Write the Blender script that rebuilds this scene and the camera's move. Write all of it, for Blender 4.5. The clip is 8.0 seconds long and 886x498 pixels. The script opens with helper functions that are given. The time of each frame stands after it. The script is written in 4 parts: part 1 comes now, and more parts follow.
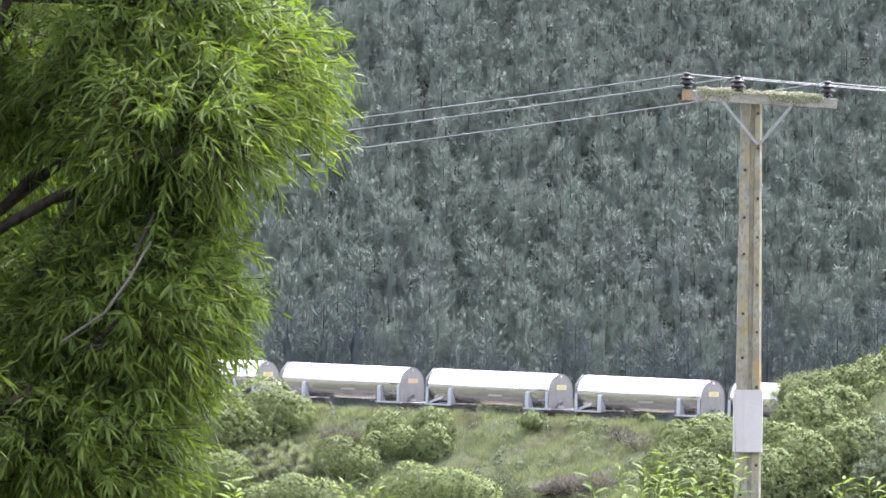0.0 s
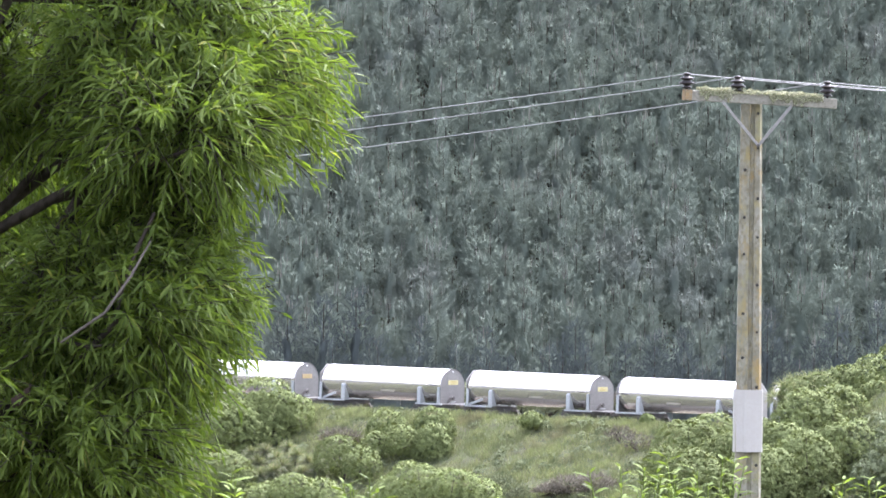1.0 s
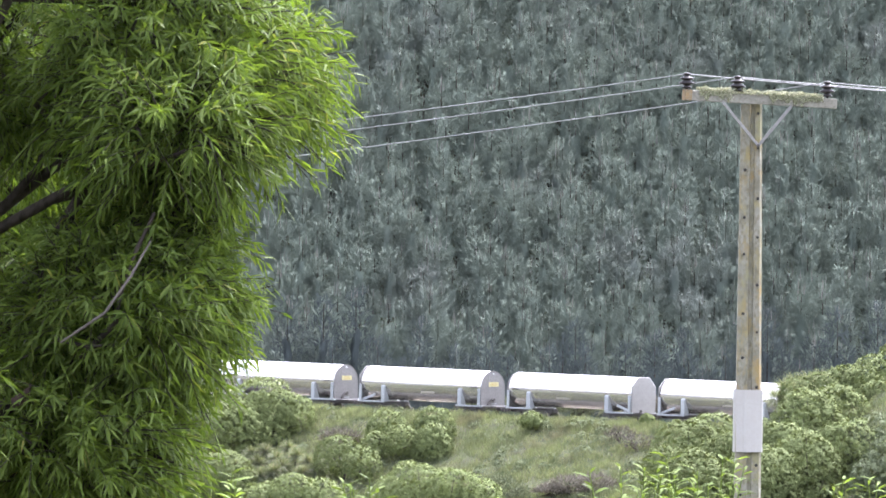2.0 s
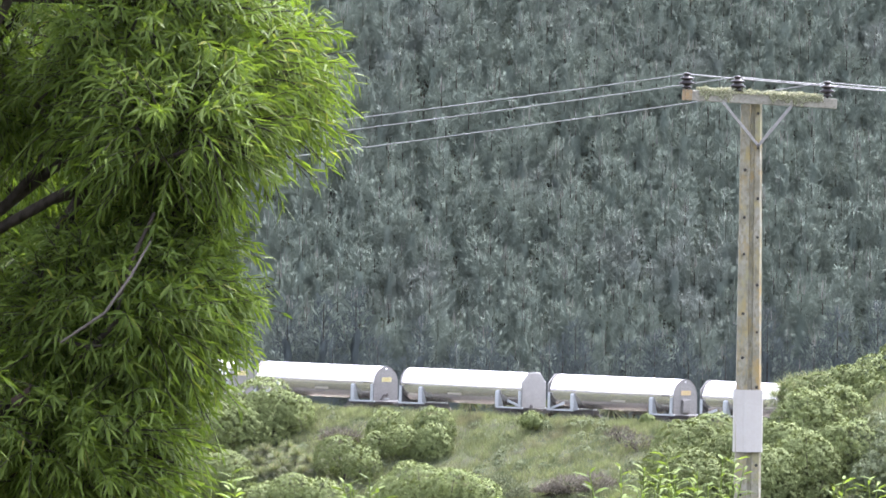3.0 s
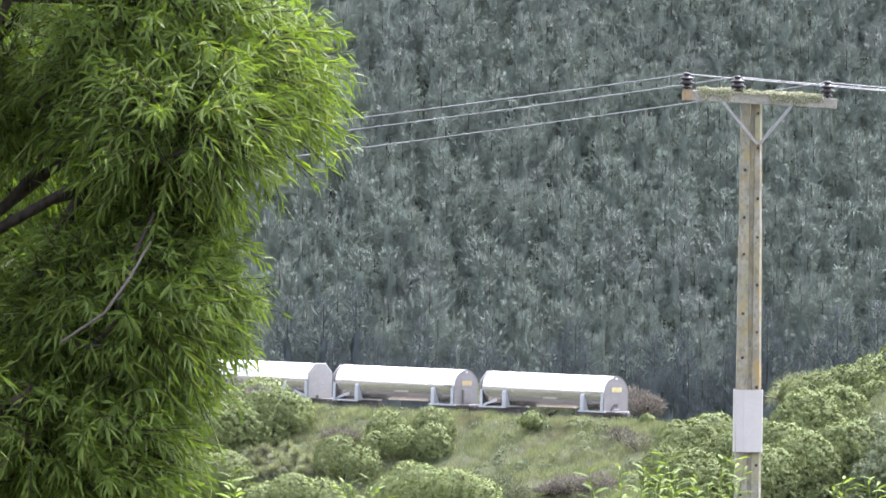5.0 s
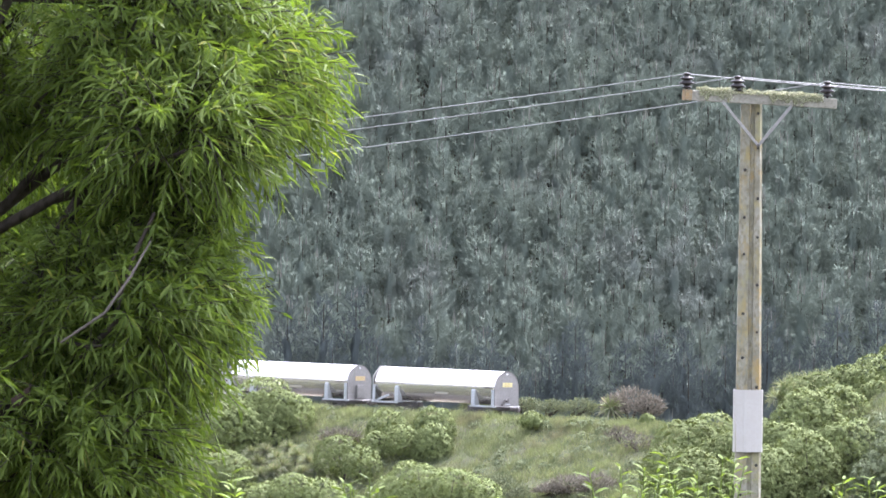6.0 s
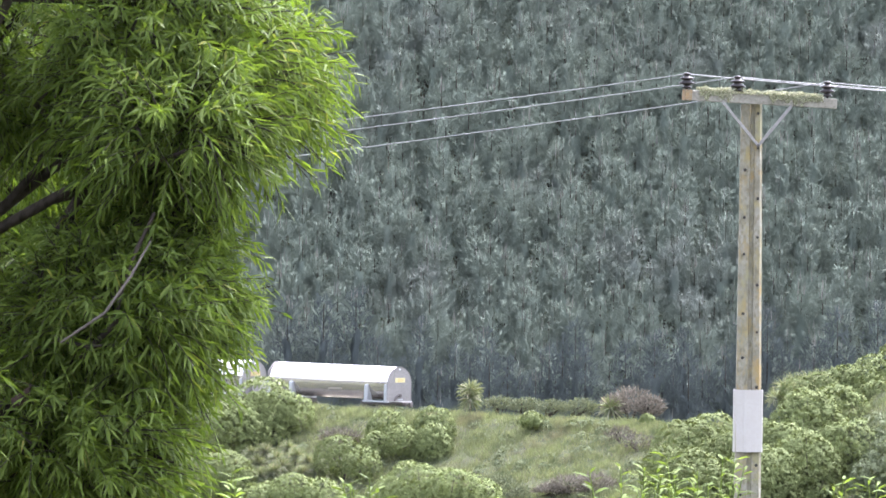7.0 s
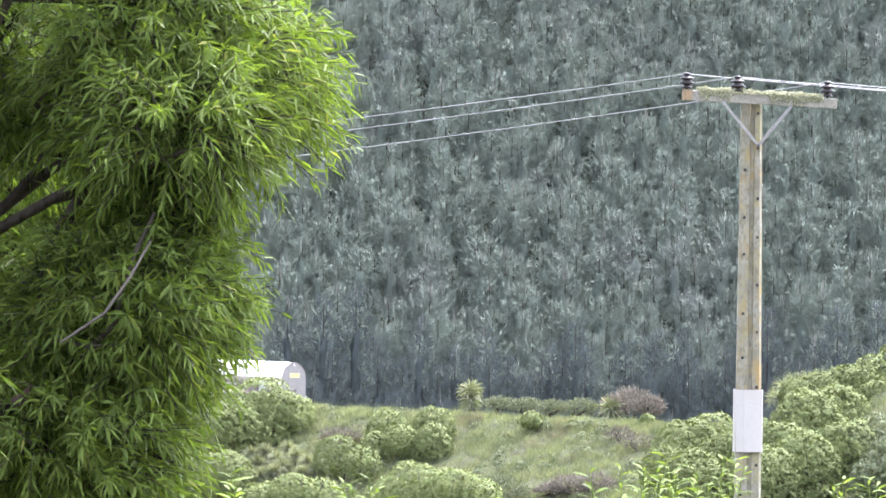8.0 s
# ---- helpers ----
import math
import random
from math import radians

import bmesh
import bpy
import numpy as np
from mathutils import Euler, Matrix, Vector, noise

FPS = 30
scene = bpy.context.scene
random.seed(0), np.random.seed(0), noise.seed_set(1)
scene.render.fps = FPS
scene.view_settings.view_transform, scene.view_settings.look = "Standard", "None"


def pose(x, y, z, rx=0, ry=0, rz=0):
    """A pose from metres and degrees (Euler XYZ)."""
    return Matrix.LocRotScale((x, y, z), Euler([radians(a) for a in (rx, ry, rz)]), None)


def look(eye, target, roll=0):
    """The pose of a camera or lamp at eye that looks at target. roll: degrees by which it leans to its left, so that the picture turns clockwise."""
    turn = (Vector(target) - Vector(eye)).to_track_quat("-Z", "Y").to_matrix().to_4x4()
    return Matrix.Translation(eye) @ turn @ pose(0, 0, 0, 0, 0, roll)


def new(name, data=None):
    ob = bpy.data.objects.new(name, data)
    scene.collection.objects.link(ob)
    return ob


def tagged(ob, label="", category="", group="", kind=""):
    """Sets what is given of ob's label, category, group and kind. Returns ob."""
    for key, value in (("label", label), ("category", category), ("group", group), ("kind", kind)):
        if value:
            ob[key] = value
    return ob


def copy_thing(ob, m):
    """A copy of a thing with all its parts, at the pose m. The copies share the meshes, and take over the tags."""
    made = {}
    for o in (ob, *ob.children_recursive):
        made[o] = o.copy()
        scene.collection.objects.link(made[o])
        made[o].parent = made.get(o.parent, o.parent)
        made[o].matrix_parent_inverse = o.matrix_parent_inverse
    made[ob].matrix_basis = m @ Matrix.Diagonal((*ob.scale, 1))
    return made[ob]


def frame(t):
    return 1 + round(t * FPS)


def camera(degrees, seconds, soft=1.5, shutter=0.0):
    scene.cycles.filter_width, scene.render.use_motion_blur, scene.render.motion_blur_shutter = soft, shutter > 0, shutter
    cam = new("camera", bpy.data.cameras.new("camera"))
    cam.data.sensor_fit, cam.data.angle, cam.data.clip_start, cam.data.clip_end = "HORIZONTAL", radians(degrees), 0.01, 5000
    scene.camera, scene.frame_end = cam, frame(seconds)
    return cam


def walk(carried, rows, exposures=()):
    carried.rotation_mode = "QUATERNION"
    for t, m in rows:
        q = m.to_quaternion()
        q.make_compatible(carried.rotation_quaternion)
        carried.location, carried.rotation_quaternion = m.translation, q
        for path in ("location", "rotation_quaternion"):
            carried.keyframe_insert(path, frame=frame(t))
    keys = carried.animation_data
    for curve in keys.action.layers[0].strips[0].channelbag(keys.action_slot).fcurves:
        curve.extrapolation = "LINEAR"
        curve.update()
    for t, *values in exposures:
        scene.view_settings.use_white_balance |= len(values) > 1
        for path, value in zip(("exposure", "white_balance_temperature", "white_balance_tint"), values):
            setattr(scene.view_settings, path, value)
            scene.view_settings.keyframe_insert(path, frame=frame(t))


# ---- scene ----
# camera: a long lens on a stand, held still
cam = camera(4.454, 8.0, soft=1.7)
EYE = look((0, 0, 20), (0, 1000, 15.09), roll=0.6)
walk(cam, [(0, EYE), (8, EYE)], exposures=[(0, 3.23, 5760, 20), (5, 3.23, 5760, 20), (6, 3.25, 5760, 20), (7, 3.35, 5760, 20), (7.5, 3.42, 5760, 20), (8, 3.6, 5760, 20)])

# ---- light: a bright, thinly veiled summer sky, the sun high and to one side ----
SUN_UP, SUN_FROM = 62, 38      # degrees above the horizon; degrees clockwise from +y
world = bpy.data.worlds.new("sky")
scene.world = world
world.use_nodes = True
wn = world.node_tree
sky = wn.nodes.new("ShaderNodeTexSky")
sky.sky_type = "NISHITA"
sky.sun_disc = False
sky.sun_elevation, sky.sun_rotation = radians(SUN_UP), radians(SUN_FROM)
sky.air_density, sky.dust_density, sky.ozone_density = 1.0, 6.0, 1.0
veil = wn.nodes.new("ShaderNodeHueSaturation")        # thin high cloud takes most of the blue
veil.inputs["Saturation"].default_value = 0.32
wn.links.new(sky.outputs[0], veil.inputs["Color"])
wn.links.new(veil.outputs[0], wn.nodes["Background"].inputs[0])
wn.nodes["Background"].inputs[1].default_value = 0.15
sun_data = bpy.data.lights.new("sun", "SUN")
sun_data.energy, sun_data.angle, sun_data.color = 0.95, radians(32), (1.0, 0.96, 0.9)
sun = new("sun", sun_data)
_e, _a = radians(SUN_UP), radians(SUN_FROM)
sun.matrix_world = look((math.cos(_e) * math.sin(_a) * 100, math.cos(_e) * math.cos(_a) * 100, math.sin(_e) * 100), (0, 0, 0))


# ---- materials ----
def base_mat(name, rough=0.8, metal=0.0):
    m = bpy.data.materials.new(name)
    m.use_nodes = True
    b = m.node_tree.nodes["Principled BSDF"]
    b.inputs["Roughness"].default_value = rough
    b.inputs["Metallic"].default_value = metal
    return m, m.node_tree, b


def ramp(nt, src, stops):
    r = nt.nodes.new("ShaderNodeValToRGB")
    while len(r.color_ramp.elements) < len(stops):
        r.color_ramp.elements.new(0.5)
    for e, (p, c) in zip(r.color_ramp.elements, stops):
        e.position, e.color = p, (*c, 1)
    nt.links.new(src, r.inputs[0])
    return r.outputs[0]


def noise_tex(nt, scale, detail=4, coord="Object", stretch=None, rough=0.6):
    tc = nt.nodes.new("ShaderNodeTexCoord")
    out = tc.outputs[coord]
    if stretch:
        mp = nt.nodes.new("ShaderNodeMapping")
        mp.inputs["Scale"].default_value = stretch
        nt.links.new(out, mp.inputs[0])
        out = mp.outputs[0]
    n = nt.nodes.new("ShaderNodeTexNoise")
    n.inputs["Scale"].default_value, n.inputs["Detail"].default_value = scale, detail
    n.inputs["Roughness"].default_value = rough
    nt.links.new(out, n.inputs["Vector"])
    return n.outputs["Fac"]


def mix(nt, a, b, fac, mode="MIX"):
    m = nt.nodes.new("ShaderNodeMix")
    m.data_type, m.blend_type = "RGBA", mode
    for s, v in ((m.inputs[0], fac), (m.inputs[6], a), (m.inputs[7], b)):
        if isinstance(v, (int, float)):
            s.default_value = v
        elif isinstance(v, tuple):
            s.default_value = (*v, 1)
        else:
            nt.links.new(v, s)
    return m.outputs[2]


def bumped(nt, b, src, strength, dist):
    n = nt.nodes.new("ShaderNodeBump")
    n.inputs["Strength"].default_value, n.inputs["Distance"].default_value = strength, dist
    nt.links.new(src, n.inputs["Height"])
    nt.links.new(n.outputs[0], b.inputs["Normal"])


def rough_mat(name, c1, c2, c3, scale, fine, rough=0.85, metal=0.0, bump=0.3, dist=0.01, stretch=None):
    """A weathered surface: large stains between c1 and c2, fine grain towards c3, relief."""
    m, nt, b = base_mat(name, rough, metal)
    big = ramp(nt, noise_tex(nt, scale, 5, stretch=stretch), [(0.35, c1), (0.65, c2)])
    grain = noise_tex(nt, fine, 6, stretch=stretch)
    g = ramp(nt, grain, [(0.45, (0, 0, 0)), (0.7, (1, 1, 1))])
    nt.links.new(mix(nt, big, c3, g), b.inputs["Base Color"])
    bumped(nt, b, grain, bump, dist)
    return m


def leaf_mat(name, stops, patch=None, patch_scale=0.3, see=0.35, rough=0.5, glow=(1.0, 1.0, 0.5), tuft=0.0, gloss=0.06):
    """Foliage: each leaf its own tone, patches of another tone, light through the blade."""
    m, nt, b = base_mat(name, rough)
    b.inputs["Specular IOR Level"].default_value = gloss
    geo = nt.nodes.new("ShaderNodeNewGeometry")
    col = ramp(nt, geo.outputs["Random Per Island"], stops)
    if patch:
        f = ramp(nt, noise_tex(nt, patch_scale, 3), [(0.54, (0, 0, 0)), (0.68, (1, 1, 1))])
        col = mix(nt, col, patch, f)
    if tuft:
        tone = ramp(nt, noise_tex(nt, tuft, 2), [(0.35, (0.62, 0.66, 0.66)), (0.65, (1.15, 1.12, 1.05))])
        col = mix(nt, col, tone, 1.0, "MULTIPLY")
    oi = nt.nodes.new("ShaderNodeObjectInfo")
    hs = nt.nodes.new("ShaderNodeHueSaturation")
    mr = nt.nodes.new("ShaderNodeMapRange")
    mr.inputs["To Min"].default_value, mr.inputs["To Max"].default_value = 0.85, 1.12
    nt.links.new(oi.outputs["Random"], mr.inputs[0])
    nt.links.new(mr.outputs[0], hs.inputs["Value"])
    nt.links.new(col, hs.inputs["Color"])
    nt.links.new(hs.outputs[0], b.inputs["Base Color"])
    tr = nt.nodes.new("ShaderNodeBsdfTranslucent")
    nt.links.new(mix(nt, hs.outputs[0], glow, 1.0, "MULTIPLY"), tr.inputs[0])
    ms = nt.nodes.new("ShaderNodeMixShader")
    ms.inputs[0].default_value = see
    nt.links.new(b.outputs[0], ms.inputs[1])
    nt.links.new(tr.outputs[0], ms.inputs[2])
    nt.links.new(ms.outputs[0], nt.nodes["Material Output"].inputs[0])
    return m


def plain(name, c, rough=0.6, metal=0.0):
    return rough_mat(name, c, tuple(v * 0.8 for v in c), tuple(v * 0.65 for v in c), 3, 40, rough, metal, 0.1, 0.003)


M_WILLOW = leaf_mat("willow_leaf", [(0, (0.052, 0.076, 0.015)), (0.5, (0.075, 0.106, 0.021)), (0.97, (0.104, 0.138, 0.030)), (1.0, (0.158, 0.157, 0.042))], see=0.4, rough=0.5, glow=(1.38, 1.52, 0.45), gloss=0.1)
M_SHOOT = leaf_mat("shoot_leaf", [(0, (0.085, 0.118, 0.028)), (1, (0.135, 0.175, 0.045))], see=0.4, rough=0.6, glow=(1.0, 1.05, 0.45), gloss=0.06)
M_BUSH = leaf_mat("bush_leaf", [(0, (0.070, 0.088, 0.035)), (0.6, (0.097, 0.117, 0.044)), (1, (0.128, 0.147, 0.059))], see=0.17, rough=0.7)
M_BUSH_DARK = leaf_mat("bush_leaf_dark", [(0, (0.065, 0.079, 0.044)), (0.6, (0.089, 0.105, 0.056)), (1, (0.114, 0.132, 0.070))], see=0.17, rough=0.7)
M_BUSH_LIGHT = leaf_mat("bush_leaf_light", [(0, (0.082, 0.102, 0.038)), (1, (0.135, 0.158, 0.062))], see=0.17, rough=0.7)
M_SCRUB = leaf_mat("scrub_leaf", [(0, (0.08, 0.092, 0.062)), (1, (0.14, 0.155, 0.105))], see=0.25, rough=0.8)
M_DEAD = leaf_mat("dead_brush", [(0, (0.072, 0.064, 0.05)), (1, (0.145, 0.13, 0.105))], see=0.15, rough=0.9, glow=(1, 1, 0.9))
M_SPIKY = leaf_mat("spiky_leaf", [(0, (0.11, 0.13, 0.07)), (0.6, (0.16, 0.175, 0.105)), (1, (0.25, 0.24, 0.18))], see=0.3, rough=0.6)
M_GRASS = leaf_mat("grass_blade", [(0, (0.105, 0.122, 0.070)), (0.55, (0.135, 0.152, 0.090)), (0.9, (0.165, 0.176, 0.112)), (1, (0.21, 0.2, 0.165))], patch=(0.12, 0.116, 0.085), patch_scale=0.3, tuft=0.9, see=0.35)
# the grey in this needle tone stands for haze over the far slope
M_PINE = leaf_mat("pine_needle", [(0, (0.075, 0.092, 0.073)), (0.6, (0.082, 0.100, 0.080)), (1, (0.090, 0.107, 0.084))], patch=(0.086, 0.097, 0.084), patch_scale=0.06, see=0.2, rough=0.85, glow=(1, 1, 0.95), gloss=0.0)
def soft_needles(m, way, share):
    """Needle sprays take light as the canopy that they make up does, not blade by blade."""
    nt = m.node_tree
    geo, add, scale = nt.nodes.new("ShaderNodeNewGeometry"), nt.nodes.new("ShaderNodeVectorMath"), nt.nodes.new("ShaderNodeVectorMath")
    scale.operation, add.operation = "SCALE", "ADD"
    scale.inputs["Scale"].default_value = 1 - share
    nt.links.new(geo.outputs["Normal"], scale.inputs[0])
    nt.links.new(scale.outputs[0], add.inputs[0])
    add.inputs[1].default_value = [v * share for v in way]
    unit_length = nt.nodes.new("ShaderNodeVectorMath")
    unit_length.operation = "NORMALIZE"
    nt.links.new(add.outputs[0], unit_length.inputs[0])
    nt.links.new(unit_length.outputs[0], nt.nodes["Principled BSDF"].inputs["Normal"])


# darker needles paint the shade on the forest edge at the hill's foot
M_PINE_SHADED = leaf_mat("shaded_pine_needle", [(0, (0.054, 0.064, 0.062)), (1, (0.064, 0.075, 0.070))], see=0.1, rough=0.85, glow=(1, 1, 0.95), gloss=0.0)
M_CANDLE = leaf_mat("pine_candle", [(0, (0.102, 0.104, 0.093)), (1, (0.136, 0.132, 0.123))], see=0.1, gloss=0.0)
soft_needles(M_PINE, (0, -0.5, 0.87), 0.9)
soft_needles(M_PINE_SHADED, (0, -0.95, 0.3), 0.88)
M_BARK = rough_mat("bark", (0.03, 0.025, 0.02), (0.048, 0.04, 0.031), (0.018, 0.015, 0.012), 3, 30, 0.9, 0, 0.8, 0.02, stretch=(1, 1, 0.3))
M_BARK.node_tree.nodes["Principled BSDF"].inputs["Specular IOR Level"].default_value = 0.05
M_DRY = rough_mat("dry_bark", (0.06, 0.052, 0.04), (0.085, 0.073, 0.058), (0.042, 0.034, 0.026), 8, 60, 0.85, 0, 0.5, 0.004)
M_WOUND = rough_mat("torn_wood", (0.035, 0.018, 0.011), (0.05, 0.028, 0.018), (0.025, 0.012, 0.008), 20, 80, 0.85, 0, 0.5, 0.004)
M_SOIL = rough_mat("grassy_soil", (0.04, 0.046, 0.022), (0.052, 0.054, 0.028), (0.03, 0.028, 0.02), 0.08, 1.6, 0.95, 0, 0.6, 0.15)
M_SOIL.node_tree.nodes["Principled BSDF"].inputs["Specular IOR Level"].default_value = 0.05
M_STONE = rough_mat("ballast", (0.13, 0.12, 0.11), (0.18, 0.17, 0.155), (0.07, 0.065, 0.06), 0.6, 18, 0.95, 0, 1.0, 0.05)
M_CONC = rough_mat("lichened_concrete", (0.125, 0.117, 0.08), (0.21, 0.198, 0.155), (0.105, 0.09, 0.052), 7, 26, 0.92, 0, 0.8, 0.008, stretch=(1, 1, 0.6))
_nt, _b = M_CONC.node_tree, M_CONC.node_tree.nodes["Principled BSDF"]      # crusts of yellow-brown lichen, greener up high
_f = ramp(_nt, noise_tex(_nt, 3.2, 6, stretch=(1.6, 1.6, 0.8), rough=0.75), [(0.48, (0, 0, 0)), (0.62, (1, 1, 1))])
_l = ramp(_nt, noise_tex(_nt, 1.3, 3), [(0.4, (0.18, 0.165, 0.08)), (0.6, (0.21, 0.145, 0.055))])
_nt.links.new(mix(_nt, _b.inputs["Base Color"].links[0].from_socket, _l, _f), _b.inputs["Base Color"])
M_LICHEN = rough_mat("orange_lichen", (0.19, 0.115, 0.04), (0.15, 0.115, 0.06), (0.17, 0.15, 0.115), 14, 60, 0.95, 0, 0.7, 0.004)
M_TIMBER = rough_mat("weathered_timber", (0.155, 0.146, 0.115), (0.2, 0.19, 0.155), (0.095, 0.083, 0.06), 5, 40, 0.9, 0, 0.7, 0.006, stretch=(0.3, 1, 1))
M_MOSS = leaf_mat("moss", [(0, (0.16, 0.16, 0.08)), (0.5, (0.33, 0.34, 0.22)), (1, (0.5, 0.48, 0.37))], see=0.1, rough=0.95, glow=(1, 1, 0.9))
M_GALV = rough_mat("galvanised_steel", (0.328, 0.306, 0.278), (0.361, 0.340, 0.313), (0.328, 0.306, 0.278), 3, 30, 0.38, 0.3, 0.02, 0.001)
M_STEEL_DULL = rough_mat("dull_steel", (0.135, 0.132, 0.12), (0.17, 0.165, 0.15), (0.11, 0.1, 0.085), 6, 40, 0.7, 0.0, 0.2, 0.002)
M_WIRE = rough_mat("bare_wire", (0.17, 0.17, 0.165), (0.2, 0.2, 0.195), (0.15, 0.15, 0.145), 2, 20, 0.7, 0.0, 0.1, 0.001)
M_PORC = rough_mat("dark_porcelain", (0.018, 0.014, 0.012), (0.026, 0.02, 0.018), (0.012, 0.01, 0.009), 8, 40, 0.3, 0, 0.05, 0.001)
M_PORC.node_tree.nodes["Principled BSDF"].inputs["Specular IOR Level"].default_value = 0.2
M_HOLE = plain("hole_shadow", (0.02, 0.018, 0.015), 1.0)
M_TANK = rough_mat("polished_stainless", (0.54, 0.505, 0.465), (0.58, 0.545, 0.505), (0.50, 0.465, 0.43), 0.5, 3, 0.2, 0.8, 0.0, 0.01, stretch=(0.3, 1, 1))
M_PLATE = rough_mat("satin_stainless", (0.135, 0.13, 0.12), (0.175, 0.168, 0.157), (0.10, 0.094, 0.085), 1.2, 9, 0.5, 0.3, 0.1, 0.01)
M_PLATE_PALE = rough_mat("pale_satin_steel", (0.185, 0.18, 0.165), (0.215, 0.208, 0.19), (0.16, 0.152, 0.138), 1.2, 9, 0.5, 0.3, 0.1, 0.01)
M_FRAME = rough_mat("pale_blue_grey_paint", (0.280, 0.293, 0.287), (0.320, 0.332, 0.324), (0.216, 0.221, 0.213), 1.5, 14, 0.6, 0.0, 0.1, 0.004)
M_DARKIRON = rough_mat("grimy_iron", (0.055, 0.05, 0.045), (0.09, 0.08, 0.07), (0.035, 0.03, 0.028), 3, 20, 0.8, 0.2, 0.3, 0.004)
M_RAIL = rough_mat("rusty_rail", (0.16, 0.10, 0.07), (0.22, 0.15, 0.11), (0.09, 0.06, 0.045), 4, 30, 0.7, 0.3, 0.3, 0.003)
M_YELLOW = rough_mat("faded_yellow", (0.36, 0.32, 0.14), (0.40, 0.36, 0.17), (0.33, 0.29, 0.15), 4, 30, 0.6, 0, 0.05, 0.001)
M_ORANGE = rough_mat("faded_orange", (0.30, 0.22, 0.11), (0.33, 0.25, 0.13), (0.27, 0.2, 0.11), 4, 30, 0.6, 0, 0.05, 0.001)
M_DULL = rough_mat("dull_yellow", (0.144, 0.133, 0.088), (0.166, 0.151, 0.100), (0.122, 0.112, 0.080), 4, 30, 0.6, 0, 0.05, 0.001)
M_WHITE = plain("white_enamel", (0.8, 0.8, 0.78), 0.4)
M_INK = plain("faded_ink", (0.30, 0.24, 0.07), 0.7)


# ---- mesh helpers ----
def mesh_of(name, verts, tris, mats, mat_ids=None, smooth=False, normals=None):
    """A mesh from arrays of corners and triangles; normals, one a corner, round off the leaves of one clump together."""
    me = bpy.data.meshes.new(name)
    verts, tris = np.asarray(verts, np.float32), np.asarray(tris, np.int32)
    if normals is not None:
        a, b, c = (verts[tris[:, i]] for i in range(3))
        back = (np.cross(b - a, c - a) * normals[tris[:, 0]]).sum(1) < 0
        tris[back] = tris[back][:, ::-1]
    me.vertices.add(len(verts))
    me.vertices.foreach_set("co", verts.ravel())
    me.loops.add(tris.size)
    me.loops.foreach_set("vertex_index", tris.ravel())
    me.polygons.add(len(tris))
    me.polygons.foreach_set("loop_start", np.arange(0, tris.size, 3, dtype=np.int32))
    if mat_ids is not None:
        me.polygons.foreach_set("material_index", np.asarray(mat_ids, np.int32))
    if smooth:
        me.polygons.foreach_set("use_smooth", np.ones(len(tris), bool))
    me.update(calc_edges=True)
    if normals is not None:
        at = me.attributes.new("custom_normal", "FLOAT_VECTOR", "POINT")
        at.data.foreach_set("vector", np.asarray(normals, np.float32).ravel())
        me.update()
    for m in mats if isinstance(mats, (list, tuple)) else [mats]:
        me.materials.append(m)
    return me


def child(name, me, parent, label=""):
    ob = new(name, me)
    ob.parent = parent
    return tagged(ob, label)


def part(name, bm, material, parent, label="", smooth=False):
    """Links a bmesh as one mesh object under a thing or a part."""
    me = bpy.data.meshes.new(name)
    bm.to_mesh(me)
    bm.free()
    me.materials.append(material)
    if smooth:
        me.polygons.foreach_set("use_smooth", np.ones(len(me.polygons), bool))
    ob = new(name, me)
    ob.parent = parent
    return tagged(ob, label)


def thing(name, place, label, category, group="", kind=""):
    e = new(name)
    e.location = place
    return tagged(e, label, category, group, kind)


def box(bm, size, at=(0, 0, 0), turn=None, bevel=0.0):
    m = Matrix.Translation(at) @ (turn or Matrix()) @ Matrix.Diagonal((*size, 1))
    r = bmesh.ops.create_cube(bm, size=1, matrix=m)
    if bevel:
        es = {e for v in r["verts"] for e in v.link_edges}
        bmesh.ops.bevel(bm, geom=list(es), offset=bevel, segments=2, affect="EDGES", profile=0.5)
    return bm


def rod(bm, a, b, r1, r2=None, seg=8):
    a, b = Vector(a), Vector(b)
    d = b - a
    m = Matrix.Translation((a + b) / 2) @ d.to_track_quat("Z", "Y").to_matrix().to_4x4()
    bmesh.ops.create_cone(bm, cap_ends=True, segments=seg, radius1=r1, radius2=r1 if r2 is None else r2, depth=d.length, matrix=m)
    return bm


def lathe(bm, profile, seg=16, at=(0, 0, 0)):
    """Turns a profile of (radius, height) about the upright axis."""
    rings = []
    for r, z in profile:
        rings.append([bm.verts.new((at[0] + r * math.cos(2 * math.pi * i / seg), at[1] + r * math.sin(2 * math.pi * i / seg), at[2] + z)) for i in range(seg)])
    for p, q in zip(rings, rings[1:]):
        for i in range(seg):
            bm.faces.new((p[i], p[(i + 1) % seg], q[(i + 1) % seg], q[i]))
    bm.faces.new(rings[0][::-1])
    bm.faces.new(rings[-1])
    return bm


def unit(v):
    return v / np.maximum(np.linalg.norm(v, axis=-1, keepdims=True), 1e-9)


